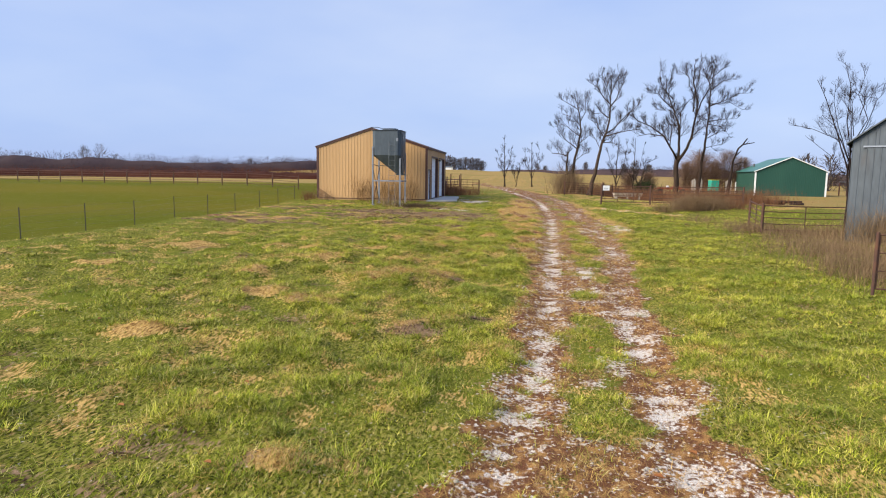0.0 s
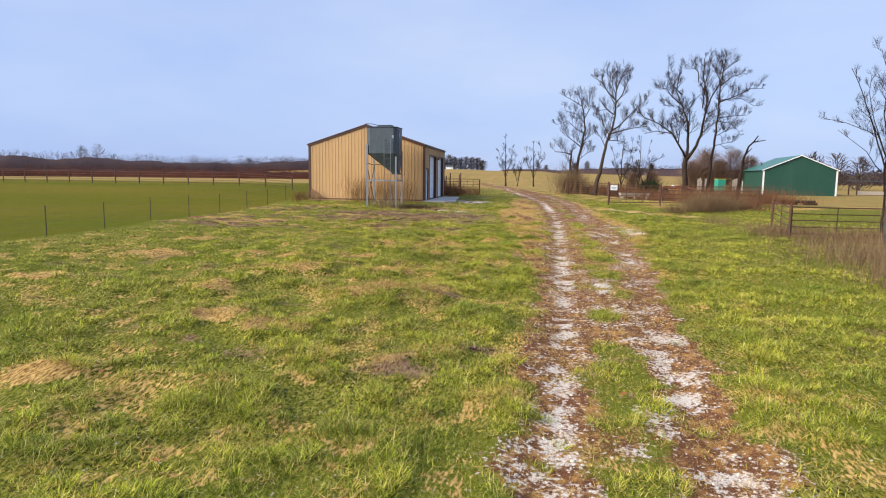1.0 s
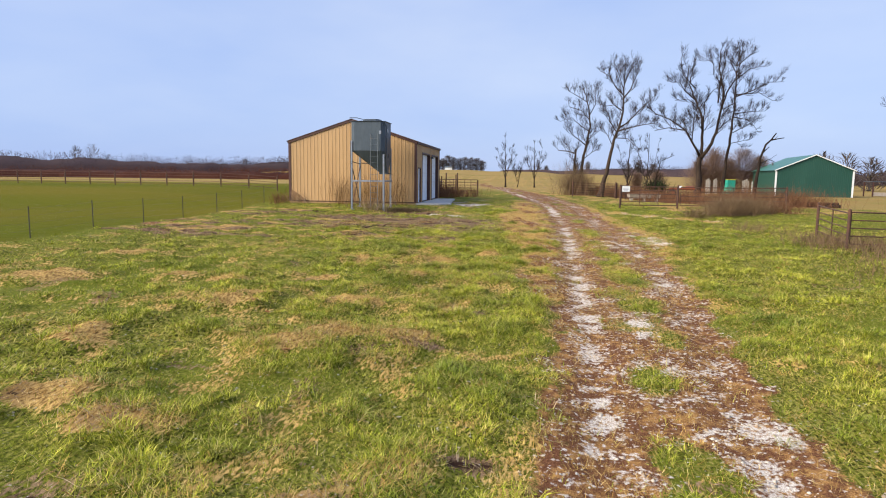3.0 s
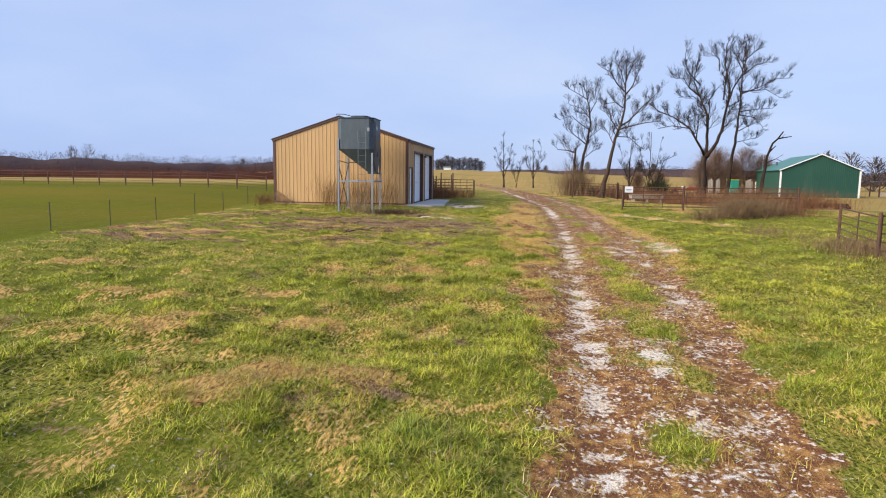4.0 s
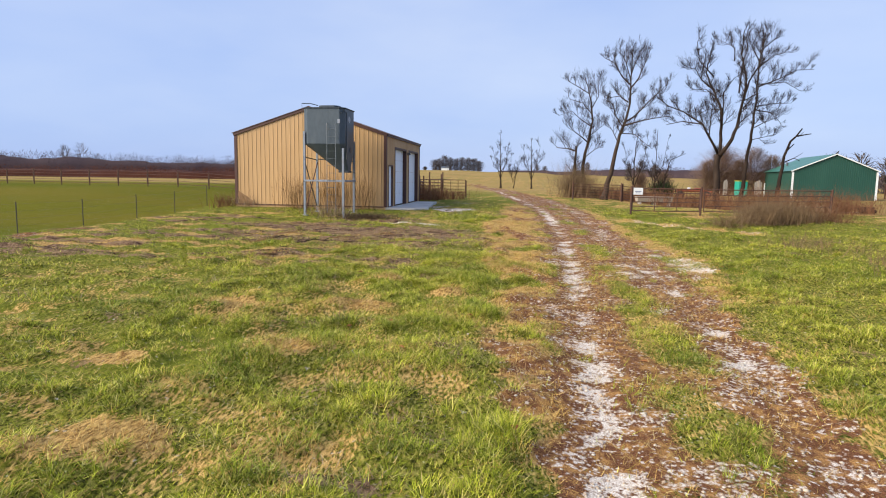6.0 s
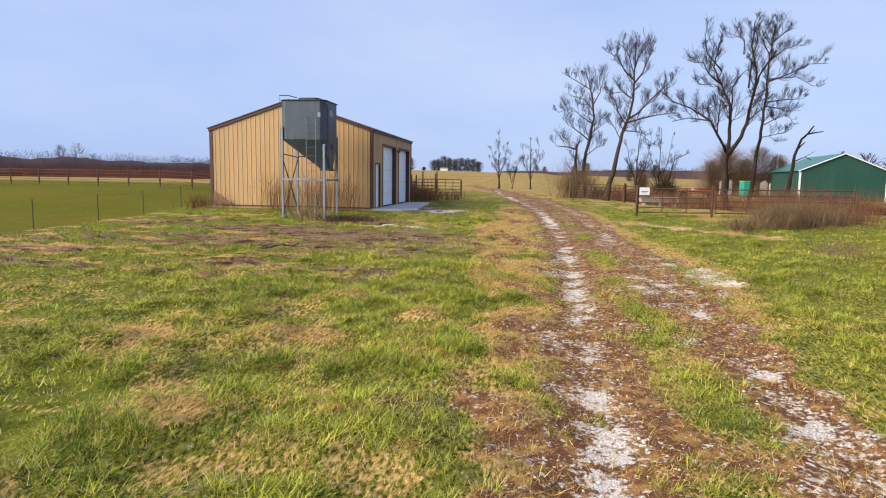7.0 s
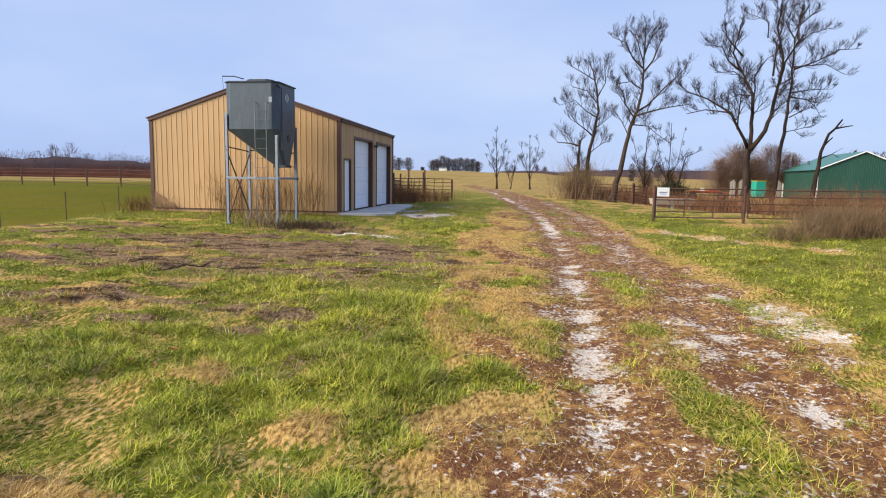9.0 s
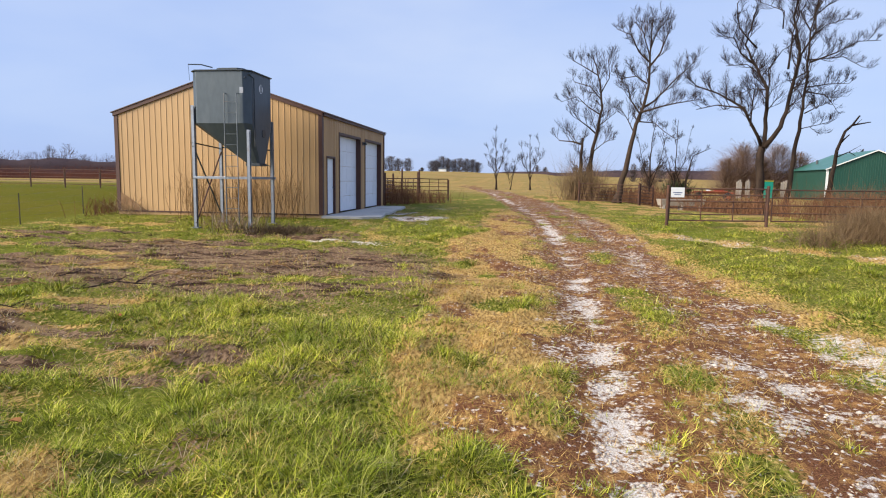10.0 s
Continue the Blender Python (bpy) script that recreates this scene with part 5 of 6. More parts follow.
for sx in (-1, 1):
    xe, ze = SW / 2 + sx * (SW / 2 + 0.2), SE - (SR - SE) * 0.2 / (SW / 2)
    part("roof", Build().add([(SW / 2, -0.2, SR + 0.02), (xe, -0.2, ze + 0.02), (xe, SL + 0.2, ze + 0.02), (SW / 2, SL + 0.2, SR + 0.02), (SW / 2, -0.2, SR + 0.08), (xe, -0.2, ze + 0.08), (xe, SL + 0.2, ze + 0.08), (SW / 2, SL + 0.2, SR + 0.08)],
                             [(0, 1, 2, 3), (7, 6, 5, 4), (0, 4, 5, 1), (1, 5, 6, 2), (2, 6, 7, 3), (3, 7, 4, 0)]), M_TIN, shed)
part("door_track", Build().box((0.35, -0.14, 3.7), (5.3, -0.05, 3.76)), M_LEG, shed, "pale sliding-door track")
door = part("sliding_door", Build().box((0.45, -0.1, 0.55), (3.6, -0.06, 3.68)), M_TIN, shed, "tin sliding door")
for i in range(5):
    part("door_sheet", siding(0.46 + 0.628 * i, 0.46 + 0.628 * (i + 1), lambda u, h, z: (u, -0.104 - 0.6 * h, z), lambda u: 0.56, lambda u: 3.67), M_TIN, door)

# ---- yard behind the gate ----
def crate_bin(name, label, x, y, w, d, h, material, category, turn=0.0, lid=None):
    t = thing(name, label, category, at=(x, y, gz(x, y)), turn=turn)
    part("body", Build().box((-w / 2, -d / 2, 0.05), (w / 2, d / 2, h)), material, t, "", 0.05)
    for i in range(3):
        z = h * (0.25 + 0.25 * i)
        part("band", Build().box((-w / 2 - 0.02, -d / 2 - 0.02, z), (w / 2 + 0.02, d / 2 + 0.02, z + 0.06)), material, t)
    if lid:
        part("lid", Build().box((-w / 2 - 0.05, -d / 2 - 0.05, h), (w / 2 + 0.05, d / 2 + 0.05, h + 0.09)), lid, t, "yellow-green lid", 0.05)
    for sx in (-1, 1):
        part("skid", Build().box((sx * w / 3 - 0.1, -d / 2, -0.1), (sx * w / 3 + 0.1, d / 2, 0.06)), M_BLACK, t)
    return t


crate_bin("poly_tank", "teal plastic tank with a yellowish lid", 34.7, 54.2, 1.15, 1.15, 2.0, M_TEAL, "tank", 10, M_YELLOW)
for x, y, w in ((32.2, 55.4, 0.7), (33.3, 55.8, 0.6), (37.2, 55.2, 1.0)):
    t = thing("board_stack", "pale weathered boards leaning upright by the barn", "boards", "boards by the barn", at=(x, y, gz(x, y)), turn=8)
    for i in range(4):
        part("board", Build().box((-w / 2 + w / 4 * i, 0.05 * (i % 2), -0.1), (-w / 2 + w / 4 * (i + 1) - 0.03, 0.05 + 0.05 * (i % 2), 1.95 + 0.12 * ((i * 7) % 3))), M_PALE, t)
bunk = thing("feed_bunk", "long pale feed trough in the lot behind the gate", "feed trough", at=(16.3, 16.0, gz(16.3, 16.0)), turn=8)
bunk.scale = (0.62, 0.9, 1.0)
part("trough", Build().add([(-2.1, -0.45, 0.62), (2.1, -0.45, 0.62), (2.1, 0.45, 0.62), (-2.1, 0.45, 0.62), (-2.0, -0.28, 0.25), (2.0, -0.28, 0.25), (2.0, 0.28, 0.25), (-2.0, 0.28, 0.25), (-1.95, -0.36, 0.62), (1.95, -0.36, 0.62), (1.95, 0.36, 0.62), (-1.95, 0.36, 0.62), (-1.9, -0.22, 0.33), (1.9, -0.22, 0.33), (1.9, 0.22, 0.33), (-1.9, 0.22, 0.33)],
                           [(7, 6, 5, 4), (0, 4, 5, 1), (1, 5, 6, 2), (2, 6, 7, 3), (3, 7, 4, 0), (0, 1, 9, 8), (1, 2, 10, 9), (2, 3, 11, 10), (3, 0, 8, 11), (8, 9, 13, 12), (9, 10, 14, 13), (10, 11, 15, 14), (11, 8, 12, 15), (12, 13, 14, 15)]), M_PALE, bunk, "pale concrete trough")
for x in (-1.7, 0.0, 1.7):
    part("support", Build().box((x - 0.1, -0.32, -0.15), (x + 0.1, 0.32, 0.3)), M_PALE, bunk, "", 0.01)
impl = thing("farm_implement", "faded red-orange farm implement with a pale seat", "implement", at=(27.6, 50.0, gz(27.6, 50.0)), turn=5)
impl.scale = (0.85, 0.8, 0.8)
part("frame", Build().box((-2.9, -0.3, 1.05), (2.9, 0.3, 1.25)).box((-2.2, -0.5, 1.25), (1.9, 0.5, 1.42)), M_ORANGE, impl, "rust-orange steel frame", 0.03)
for x in (-1.9, 1.9):
    wheel = part("wheel", Build().tube([(x, -0.75, 0.6), (x, -0.72, 0.6), (x, -0.5, 0.6), (x, -0.47, 0.6)], [0.52, 0.6, 0.6, 0.52], 22), M_BLACK, impl, "black rubber tyre")
    part("hub", Build().tube([(x, -0.8, 0.6), (x, -0.76, 0.6)], 0.25, 14), M_ORANGE, wheel)
    part("axle_arm", Build().box((x - 0.07, -0.47, 0.52), (x + 0.07, -0.3, 1.1)), M_ORANGE, impl)
for k in range(9):
    x = -2.6 + 0.65 * k
    part("tine", Build().tube([(x, 0.25, 1.1), (x, 0.5, 0.7), (x, 0.35, 0.1)], 0.03, 6), M_ORANGE, impl)
part("seat", Build().box((-0.65, -0.3, 1.42), (-0.2, 0.3, 1.5)).box((-0.65, 0.2, 1.5), (-0.2, 0.3, 1.75)), M_SIGN, impl, "pale seat box", 0.04)
part("hood", Build().box((0.3, -0.35, 1.42), (1.5, 0.35, 1.68)), M_RED, impl, "red hood", 0.05)
pile = thing("log_pile", "low pile of grey logs and scrap timber", "log pile", at=(30.2, 19.5, gz(30.2, 19.5)), turn=0)
rng = random.Random(6)
for i in range(22):
    x, y, a = rng.uniform(-2.3, 2.3), rng.uniform(-0.6, 0.6), rng.uniform(-0.4, 0.4)
    part("log", Build().tube([(x - 0.7 * math.cos(a), y - 0.7 * math.sin(a), 0.12 + 0.2 * (i % 3)), (x + 0.7 * math.cos(a), y + 0.7 * math.sin(a), 0.14 + 0.2 * (i % 3))], rng.uniform(0.09, 0.16), 8), M_BARK if i % 3 else M_PALE, pile)
lean_to = thing("open_shelter", "small open-sided pale shelter beyond the barn", "shelter", at=(56.0, 56.0, gz(56, 56)), turn=-5)
part("roof", Build().box((-2.4, -1.5, 2.0), (2.4, 1.5, 2.1)), M_TIN, lean_to, "", 0.02)
for x in (-2.3, 2.3):
    for y in (-1.4, 1.4):
        part("post", Build().box((x - 0.07, y - 0.07, -0.2), (x + 0.07, y + 0.07, 2.0)), M_BROWN, lean_to)
part("panel", Build().box((-2.3, -1.45, 0.1), (1.9, -1.35, 0.6)), M_PALE, lean_to)


BLADE = [(0, 1, 2, 3), (3, 2, 4)]


def crowns(n, height, seed, width, shoots, flat=0.42, low=0.1, short=False):
    """Bare trees or shrubs: a stem each, and shoots that fan out from it into an uneven head."""
    r = np.random.RandomState(seed)
    h = height * r.uniform(0.75, 1.0, n)
    lobes = r.uniform(0, 6.283, (3, n))
    out = []
    for k in range(shoots + 1):
        if k == 0:
            b0 = np.stack([0 * h, 0 * h, 0 * h - 0.3], -1)
            t0 = np.stack([r.normal(0, 0.05, n) * h, r.normal(0, 0.05, n) * h, 0.8 * h], -1)
            wd = np.full((n, 1), width * (0.35 if n > 1 else 1.0))
        else:
            a = r.uniform(0, 6.283, n)
            up = r.beta(1.4, 1.2, n) * (1 - low) + low
            reach = flat * h * np.sqrt(np.clip(1 - ((up - 0.52) / 0.5) ** 2, 0.02, 1)) * r.uniform(0.1, 1.0, n) ** 0.6 * (0.8 + 0.25 * np.cos(2 * a + lobes[0]) + 0.15 * np.cos(3 * a + lobes[1] + 5 * up))
            t0 = np.stack([np.cos(a) * reach, np.sin(a) * reach, up * h], -1)
            f = r.uniform(0.15, 0.65, n)
            b0 = np.stack([t0[:, 0] * f, t0[:, 1] * f, np.maximum(t0[:, 2] - h * r.uniform(0.0, 0.2, n), 0.0)], -1)
            wd = (width * r.uniform(0.35, 0.8, n))[:, None]
            if short:
                b0 = t0 + r.normal(0, 0.045, t0.shape) * h[:, None]
                b0[:, 2] = np.maximum(t0[:, 2] - h * r.uniform(0.02, 0.12, n), 0.0)
        m = (b0 + t0) / 2 + r.normal(0, 0.025, b0.shape) * h[:, None]
        a = r.uniform(-0.9, 0.9, n)
        side = np.stack([np.cos(a), np.sin(a), 0 * a], -1)
        out.append(np.stack([b0 - side * wd, b0 + side * wd, m + side * wd, m - side * wd, t0], 1))
    return np.concatenate(out)


# ---- brush ----
def stems(n, spread_x, spread_y, height, seed, lean=0.35, width=0.008, forks=3):
    """Thin stems as slender three-sided spikes, with side shoots: an array for soup()."""
    r = np.random.RandomState(seed)
    base = np.stack([r.normal(0, spread_x, n), r.normal(0, spread_y, n), np.full(n, -0.05)], -1)
    h = height * r.uniform(0.45, 1.0, n)
    d = np.stack([r.normal(0, lean, n), r.normal(0, lean, n), np.ones(n)], -1)
    tip = base + d * h[:, None]
    B, T_, Wd = [base], [tip], [np.full(n, width)]
    for k in range(forks):
        f = r.uniform(0.3, 0.85, n)[:, None]
        b0 = base + (tip - base) * f
        dd = d + r.normal(0, 0.55, (n, 3))
        B.append(b0)
        T_.append(b0 + dd * (h * r.uniform(0.2, 0.5, n))[:, None])
        Wd.append(np.full(n, width * 0.6))
    B, T_, Wd = np.concatenate(B), np.concatenate(T_), np.concatenate(Wd)[:, None]
    m = (B + T_) / 2 + r.normal(0, 0.05, B.shape)
    a = r.uniform(0, 6.28, len(B))
    side = np.stack([np.cos(a), np.sin(a), 0 * a], -1)
    other = np.stack([-np.sin(a), np.cos(a), 0 * a], -1)
    return np.stack([B + side * Wd, B - side * Wd, m - side * Wd * 0.8, m + side * Wd * 0.8, T_, B + other * Wd, m + other * Wd * 0.8], 1)


def bush(x, y, sx, sy, h, n, seed, label, material, width=0.008, lean=0.3, name="dead_bush", category="bush"):
    ob = new(name, soup(name, stems(n, sx, sy, h, seed, lean, width)[:, :5], BLADE, material))
    ob.location = (x, y, gz(x, y))
    return tagged(ob, label, category)


bush(16.9, -2.4, 0.42, 0.4, 0.8, 900, 1, "clump of tall brown dead weeds by a gate", M_BRUSH, 0.0042, 0.42)
bush(17.7, -2.0, 0.5, 0.45, 1.05, 1300, 2, "clump of tall brown dead weeds by a gate", M_BRUSH, 0.0042, 0.42)
bush(18.8, -1.5, 0.6, 0.5, 0.95, 1100, 22, "clump of tall brown dead weeds by a gate", M_BRUSH, 0.0042, 0.42)
bush(20.2, -1.0, 0.7, 0.5, 0.75, 900, 27, "low rusty weeds along the pipe fence", M_SCRUB, 0.0045, 0.45)
bush(20.0, 4.2, 1.2, 0.7, 1.25, 1500, 26, "rust-brown brush growing behind the gate", M_SCRUB, 0.006, 0.35)
bush(23.4, 5.0, 1.3, 0.8, 1.2, 1200, 28, "rust-brown brush growing behind the fence", M_SCRUB, 0.006, 0.35)
bush(15.6, -3.1, 0.4, 0.3, 0.7, 260, 3, "bundle of dry stalks lying over", M_BRUSH, 0.006, 0.8)
bush(16.9, -14.8, 0.7, 0.7, 0.6, 520, 4, "low brown dead weeds round a gate post", M_BRUSH, 0.007)
bush(18.6, -16.6, 1.2, 0.7, 0.6, 900, 5, "low brown dead weeds under a gate", M_BRUSH, 0.007)
bush(17.2, -21.5, 1.1, 1.6, 0.6, 1400, 6, "brown dead weeds in front of the tin shed", M_BRUSH, 0.006)
bush(16.4, -26.0, 0.8, 1.2, 0.9, 1300, 7, "brown dead weeds along a gate", M_BRUSH, 0.005)
bush(15.9, -10.0, 0.6, 1.0, 0.55, 200, 8, "low grey-brown weeds beside the grass", M_BRUSH, 0.006)
bush(20.5, -18.4, 0.8, 0.6, 1.4, 800, 23, "brown dead weeds against the tin shed wall", M_BRUSH, 0.006)
bush(-2.6, -0.5, 0.7, 0.16, 2.0, 110, 9, "thin bare weed stalks against the tan wall", M_STALK, 0.008, 0.16)
bush(-4.6, -0.45, 0.55, 0.12, 1.9, 70, 10, "thin bare weed stalks against the tan wall", M_STALK, 0.008, 0.17)
bush(-0.95, -0.5, 0.3, 0.12, 2.2, 34, 11, "thin bare weed stalks by the corner trim", M_STALK, 0.008, 0.14)
bush(-7.3, -0.3, 0.35, 0.1, 0.7, 60, 12, "fallen dead stalks at the wall's foot", M_WEED, 0.008, 0.7)
bush(-1.9, -3.1, 0.5, 0.3, 0.75, 80, 13, "brown weed tangle round the bin's legs", M_WEED, 0.008, 0.4)
bush(0.1, -3.9, 0.7, 0.3, 0.3, 520, 14, "dark low heap of brush beside the feed bin", M_DKBRUSH, 0.009, 1.0, "brushwood", "brushwood")
bush(-1.2, -3.9, 0.4, 0.25, 0.8, 40, 25, "few tall pale weed stalks by the bin", M_WEED, 0.009, 0.5)
bush(-2.8, -2.0, 0.45, 0.5, 0.6, 80, 24, "dark weed tangle under the bin", M_BRUSH, 0.008, 0.5)
bush(0.4, 12.2, 0.5, 1.0, 1.0, 360, 15, "reddish-brown brush growing through corral panels", M_SCRUB, 0.01)
bush(-0.8, 13.2, 0.7, 0.6, 1.3, 360, 16, "reddish-brown brush growing through corral panels", M_SCRUB, 0.01)
bush(1.5, 15.0, 0.7, 0.9, 0.9, 300, 17, "reddish-brown brush growing through corral panels", M_SCRUB, 0.01)
bush(11.3, 23.4, 0.7, 0.6, 2.7, 620, 18, "brown undergrowth round the broken tree", M_BRUSH, 0.012, 0.28)
bush(-8.7, 0.2, 0.25, 0.5, 0.8, 120, 19, "brown brush at the building's corner", M_SCRUB, 0.009)
for i, (x, y) in enumerate(((13.5, 24.5), (17.0, 25.0), (20.0, 25.5), (19.0, 13.0), (17.5, 33.0))):
    tagged(bush(x, y, 1.5, 0.9, 1.3, 420, 40 + i, "rusty-brown brush in rough pasture", M_SCRUB, 0.014, 0.3), group="brush in the rough pasture")
for i, (x, y, h) in enumerate(((32.4, 61, 6.6), (34.6, 62, 8.0), (36.6, 61, 7.4), (39.0, 63, 8.6), (41.2, 62, 7.6), (35.8, 66, 8.4), (28.5, 72, 5.0), (25.5, 74, 4.4))):
    ob = new("thicket_tree", soup("thicket_tree", crowns(1, h * 0.93, 60 + i, 0.02, 3400, 0.66, 0.02), BLADE, M_THICKET))
    ob.location = (x, y, gz(x, y))
    tagged(ob, "dense bushy grey-brown leafless tree", "tree", "thicket behind the yard")
wood_belt_rows = [(13.5, 25, 1.5, 0.8), (17, 22, 1.8, 1.0), (21, 21, 1.8, 0.9), (24, 21, 1.5, 0.6)]
cedar = bush(23.5, 48.0, 0.5, 0.5, 2.0, 700, 77, "small dark evergreen cedar", M_CEDAR, 0.05, 0.25, "cedar_tree", "tree")


# ---- far woods and scrub, joined ----
def wood_belt(name, label, along, n, height, seed, material, width, shoots, category="woods"):
    """Stems and shoots in a long belt; along: rows of (x, y, half-depth, height factor)."""
    r = np.random.RandomState(seed)
    pts = np.array(along, float)
    f = r.uniform(0, len(pts) - 1.001, n)
    k = f.astype(int)
    p = pts[k] + (pts[k + 1] - pts[k]) * (f - k)[:, None]
    off = r.uniform(-1, 1, (n, 2)) * p[:, 2:3]
    x, y = p[:, 0] + off[:, 0], p[:, 1] + off[:, 1]
    tall = (0.75 + 0.5 * soft_noise(x, y, 14.0, seed)) * p[:, 3]
    S = crowns(n, height, seed + 1, width, shoots, 0.5, 0.0, True)
    reps = S.shape[0] // n
    scale = np.tile(tall, reps)
    S *= np.stack([scale, scale, scale], -1)[:, None, :]
    S[..., 0] += np.tile(x, reps)[:, None]
    S[..., 1] += np.tile(y, reps)[:, None]
    S[..., 2] += np.tile(land(x, y), reps)[:, None]
    return tagged(new(name, soup(name, S, BLADE, material)), label, category, kind="stuff")


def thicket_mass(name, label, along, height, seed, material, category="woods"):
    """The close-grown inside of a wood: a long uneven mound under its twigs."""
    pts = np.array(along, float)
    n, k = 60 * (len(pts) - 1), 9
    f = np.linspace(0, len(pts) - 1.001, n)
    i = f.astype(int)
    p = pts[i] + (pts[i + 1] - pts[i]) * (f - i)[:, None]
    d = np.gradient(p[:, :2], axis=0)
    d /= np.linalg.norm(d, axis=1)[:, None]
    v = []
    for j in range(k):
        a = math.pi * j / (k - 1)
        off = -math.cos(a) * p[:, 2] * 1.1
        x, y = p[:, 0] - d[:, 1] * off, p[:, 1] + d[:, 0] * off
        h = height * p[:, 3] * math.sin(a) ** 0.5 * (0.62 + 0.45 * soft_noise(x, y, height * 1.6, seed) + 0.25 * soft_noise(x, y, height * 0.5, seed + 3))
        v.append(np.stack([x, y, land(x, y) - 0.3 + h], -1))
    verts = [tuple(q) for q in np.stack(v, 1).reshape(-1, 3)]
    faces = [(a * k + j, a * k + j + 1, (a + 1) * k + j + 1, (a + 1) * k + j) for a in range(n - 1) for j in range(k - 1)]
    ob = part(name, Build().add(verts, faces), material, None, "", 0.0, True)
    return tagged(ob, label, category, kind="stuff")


FAR_WOODS = [(-330, 60, 14, 1.2), (-280, 130, 14, 1.15), (-225, 200, 14, 1.06), (-150, 240, 14, 0.92), (-105, 262, 12, 0.74), (-84, 275, 8, 0.5)]
RUST_SCRUB = [(-170, 40, 7, 1.0), (-130, 70, 8, 1.0), (-95, 90, 7, 1.0), (-60, 95, 7, 1.0), (-38, 100, 6, 0.8)]
HEDGE = [(-4, 270, 4, 0.3), (24, 248, 5, 0.55), (40, 225, 5, 0.9), (62, 205, 5, 1.0), (90, 185, 6, 1.0)]
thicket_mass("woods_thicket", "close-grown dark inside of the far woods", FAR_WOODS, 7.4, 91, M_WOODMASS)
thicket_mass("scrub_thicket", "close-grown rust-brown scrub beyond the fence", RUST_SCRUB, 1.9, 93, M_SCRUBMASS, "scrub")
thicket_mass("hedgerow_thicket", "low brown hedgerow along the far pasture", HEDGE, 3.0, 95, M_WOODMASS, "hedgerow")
wood_belt("hedgerow", "leafless brown hedgerow along the far pasture", HEDGE, 500, 4.2, 107, M_WOODS, 0.1, 16, "hedgerow")
wood_belt("far_woods", "long dark belt of leafless woods beyond the field", FAR_WOODS, 2600, 10.4, 101, M_WOODS, 0.1, 18)
wood_belt("rust_scrub", "rust-brown scrub beyond the pipe fence", RUST_SCRUB, 1300, 2.8, 103, M_FARSCRUB, 0.05, 16, "scrub")
for i, (x, y, h) in enumerate(((-212, 240, 15), (-206, 243, 16), (-200, 246, 13), (-260, 170, 12), (-130, 250, 10), (-52, 284, 7), (-57, 284, 8), (-61, 285, 8), (-65, 284, 7.5), (-69, 284, 7), (-74, 286, 7.5), (-79, 288, 7.5), (-45, 285, 2.5), (-40, 287, 7.5), (-37.5, 286, 7), (-35, 287, 8.5), (-32, 286, 8), (-29, 288, 7.5), (-26, 287, 8), (-23, 288, 7.0), (-20, 289, 7.5), (-17.5, 289, 6),
                               (12, 285, 4.5), (16, 285, 4), (28, 250, 6.5), (33, 245, 7), (38, 165, 6), (42, 168, 7.5), (46, 166, 6), (62, 250, 5), (64, 94, 8.5), (69, 95, 9.0), (74, 96, 7.5))):
    ob = new("far_tree", soup("far_tree", crowns(1, h, 160 + i, 0.13, 620 if 4 < i < 22 else 300, 0.8 if 4 < i < 22 else 0.55, 0.0), BLADE, M_FARTREE))
    ob.location = (x, y, gz(x, y))
    tagged(ob, "far bare tree on the skyline", "tree", "far bare trees")
wood_belt("lot_scrub", "reddish-brown brush filling the lot behind the gate", wood_belt_rows, 420, 1.15, 150, M_SCRUB, 0.02, 24, "scrub")
wood_belt("right_woods", "low brown woods beyond the green barn", [(85, 130, 6, 0.6), (110, 150, 8, 0.8), (160, 170, 9, 0.9), (240, 140, 9, 1.0)], 700, 6.0, 130, M_WOODS, 0.35, 14)
house = thing("far_house", "tiny white farmhouse among far trees", "house", at=(-34, 281, gz(-34, 281)))
part("wall", Build().box((-1.8, -1.2, -1), (1.8, 1.2, 1.2)), M_TRIMW, house)
part("roof", Build().add([(-2, -1.4, 1.2), (2, -1.4, 1.2), (2, 1.4, 1.2), (-2, 1.4, 1.2), (-2, 0, 2.0), (2, 0, 2.0)], [(0, 1, 5, 4), (2, 3, 4, 5), (0, 4, 3), (1, 2, 5), (3, 2, 1, 0)]), M_TIN, house)


# ---- grass, straw, weeds, gravel ----
class Plot:
    """Heights and covers of the near ground on an even net, to look places up quickly."""

    def __init__(self, x0, x1, y0, y1, step):
        self.x0, self.y0, self.step = x0, y0, step
        gx_, gy_ = np.meshgrid(np.arange(x0, x1 + step, step), np.arange(y0, y1 + step, step))
        self.z = ground_z(gx_, gy_)
        self.m = masks(gx_, gy_)
        self.m["hump"] = hummocks(gx_, gy_)

    def spot(self, x, y):
        u, v = (x - self.x0) / self.step, (y - self.y0) / self.step
        i, j = np.clip(u.astype(int), 0, self.z.shape[1] - 2), np.clip(v.astype(int), 0, self.z.shape[0] - 2)
        return i, j, np.clip(u - i, 0, 1), np.clip(v - j, 0, 1)

    def blend(self, a, x, y):
        i, j, u, v = self.spot(x, y)
        return (a[j, i] * (1 - u) + a[j, i + 1] * u) * (1 - v) + (a[j + 1, i] * (1 - u) + a[j + 1, i + 1] * u) * v

    def height(self, x, y):
        return self.blend(self.z, x, y)

    def cover(self, key, x, y):
        return self.blend(self.m[key], x, y)


ZONE = (-16.0, 24.0, -39.0, 16.0)
plot = Plot(ZONE[0] - 1, ZONE[1] + 1, ZONE[2] - 1, ZONE[3] + 1, 0.1)


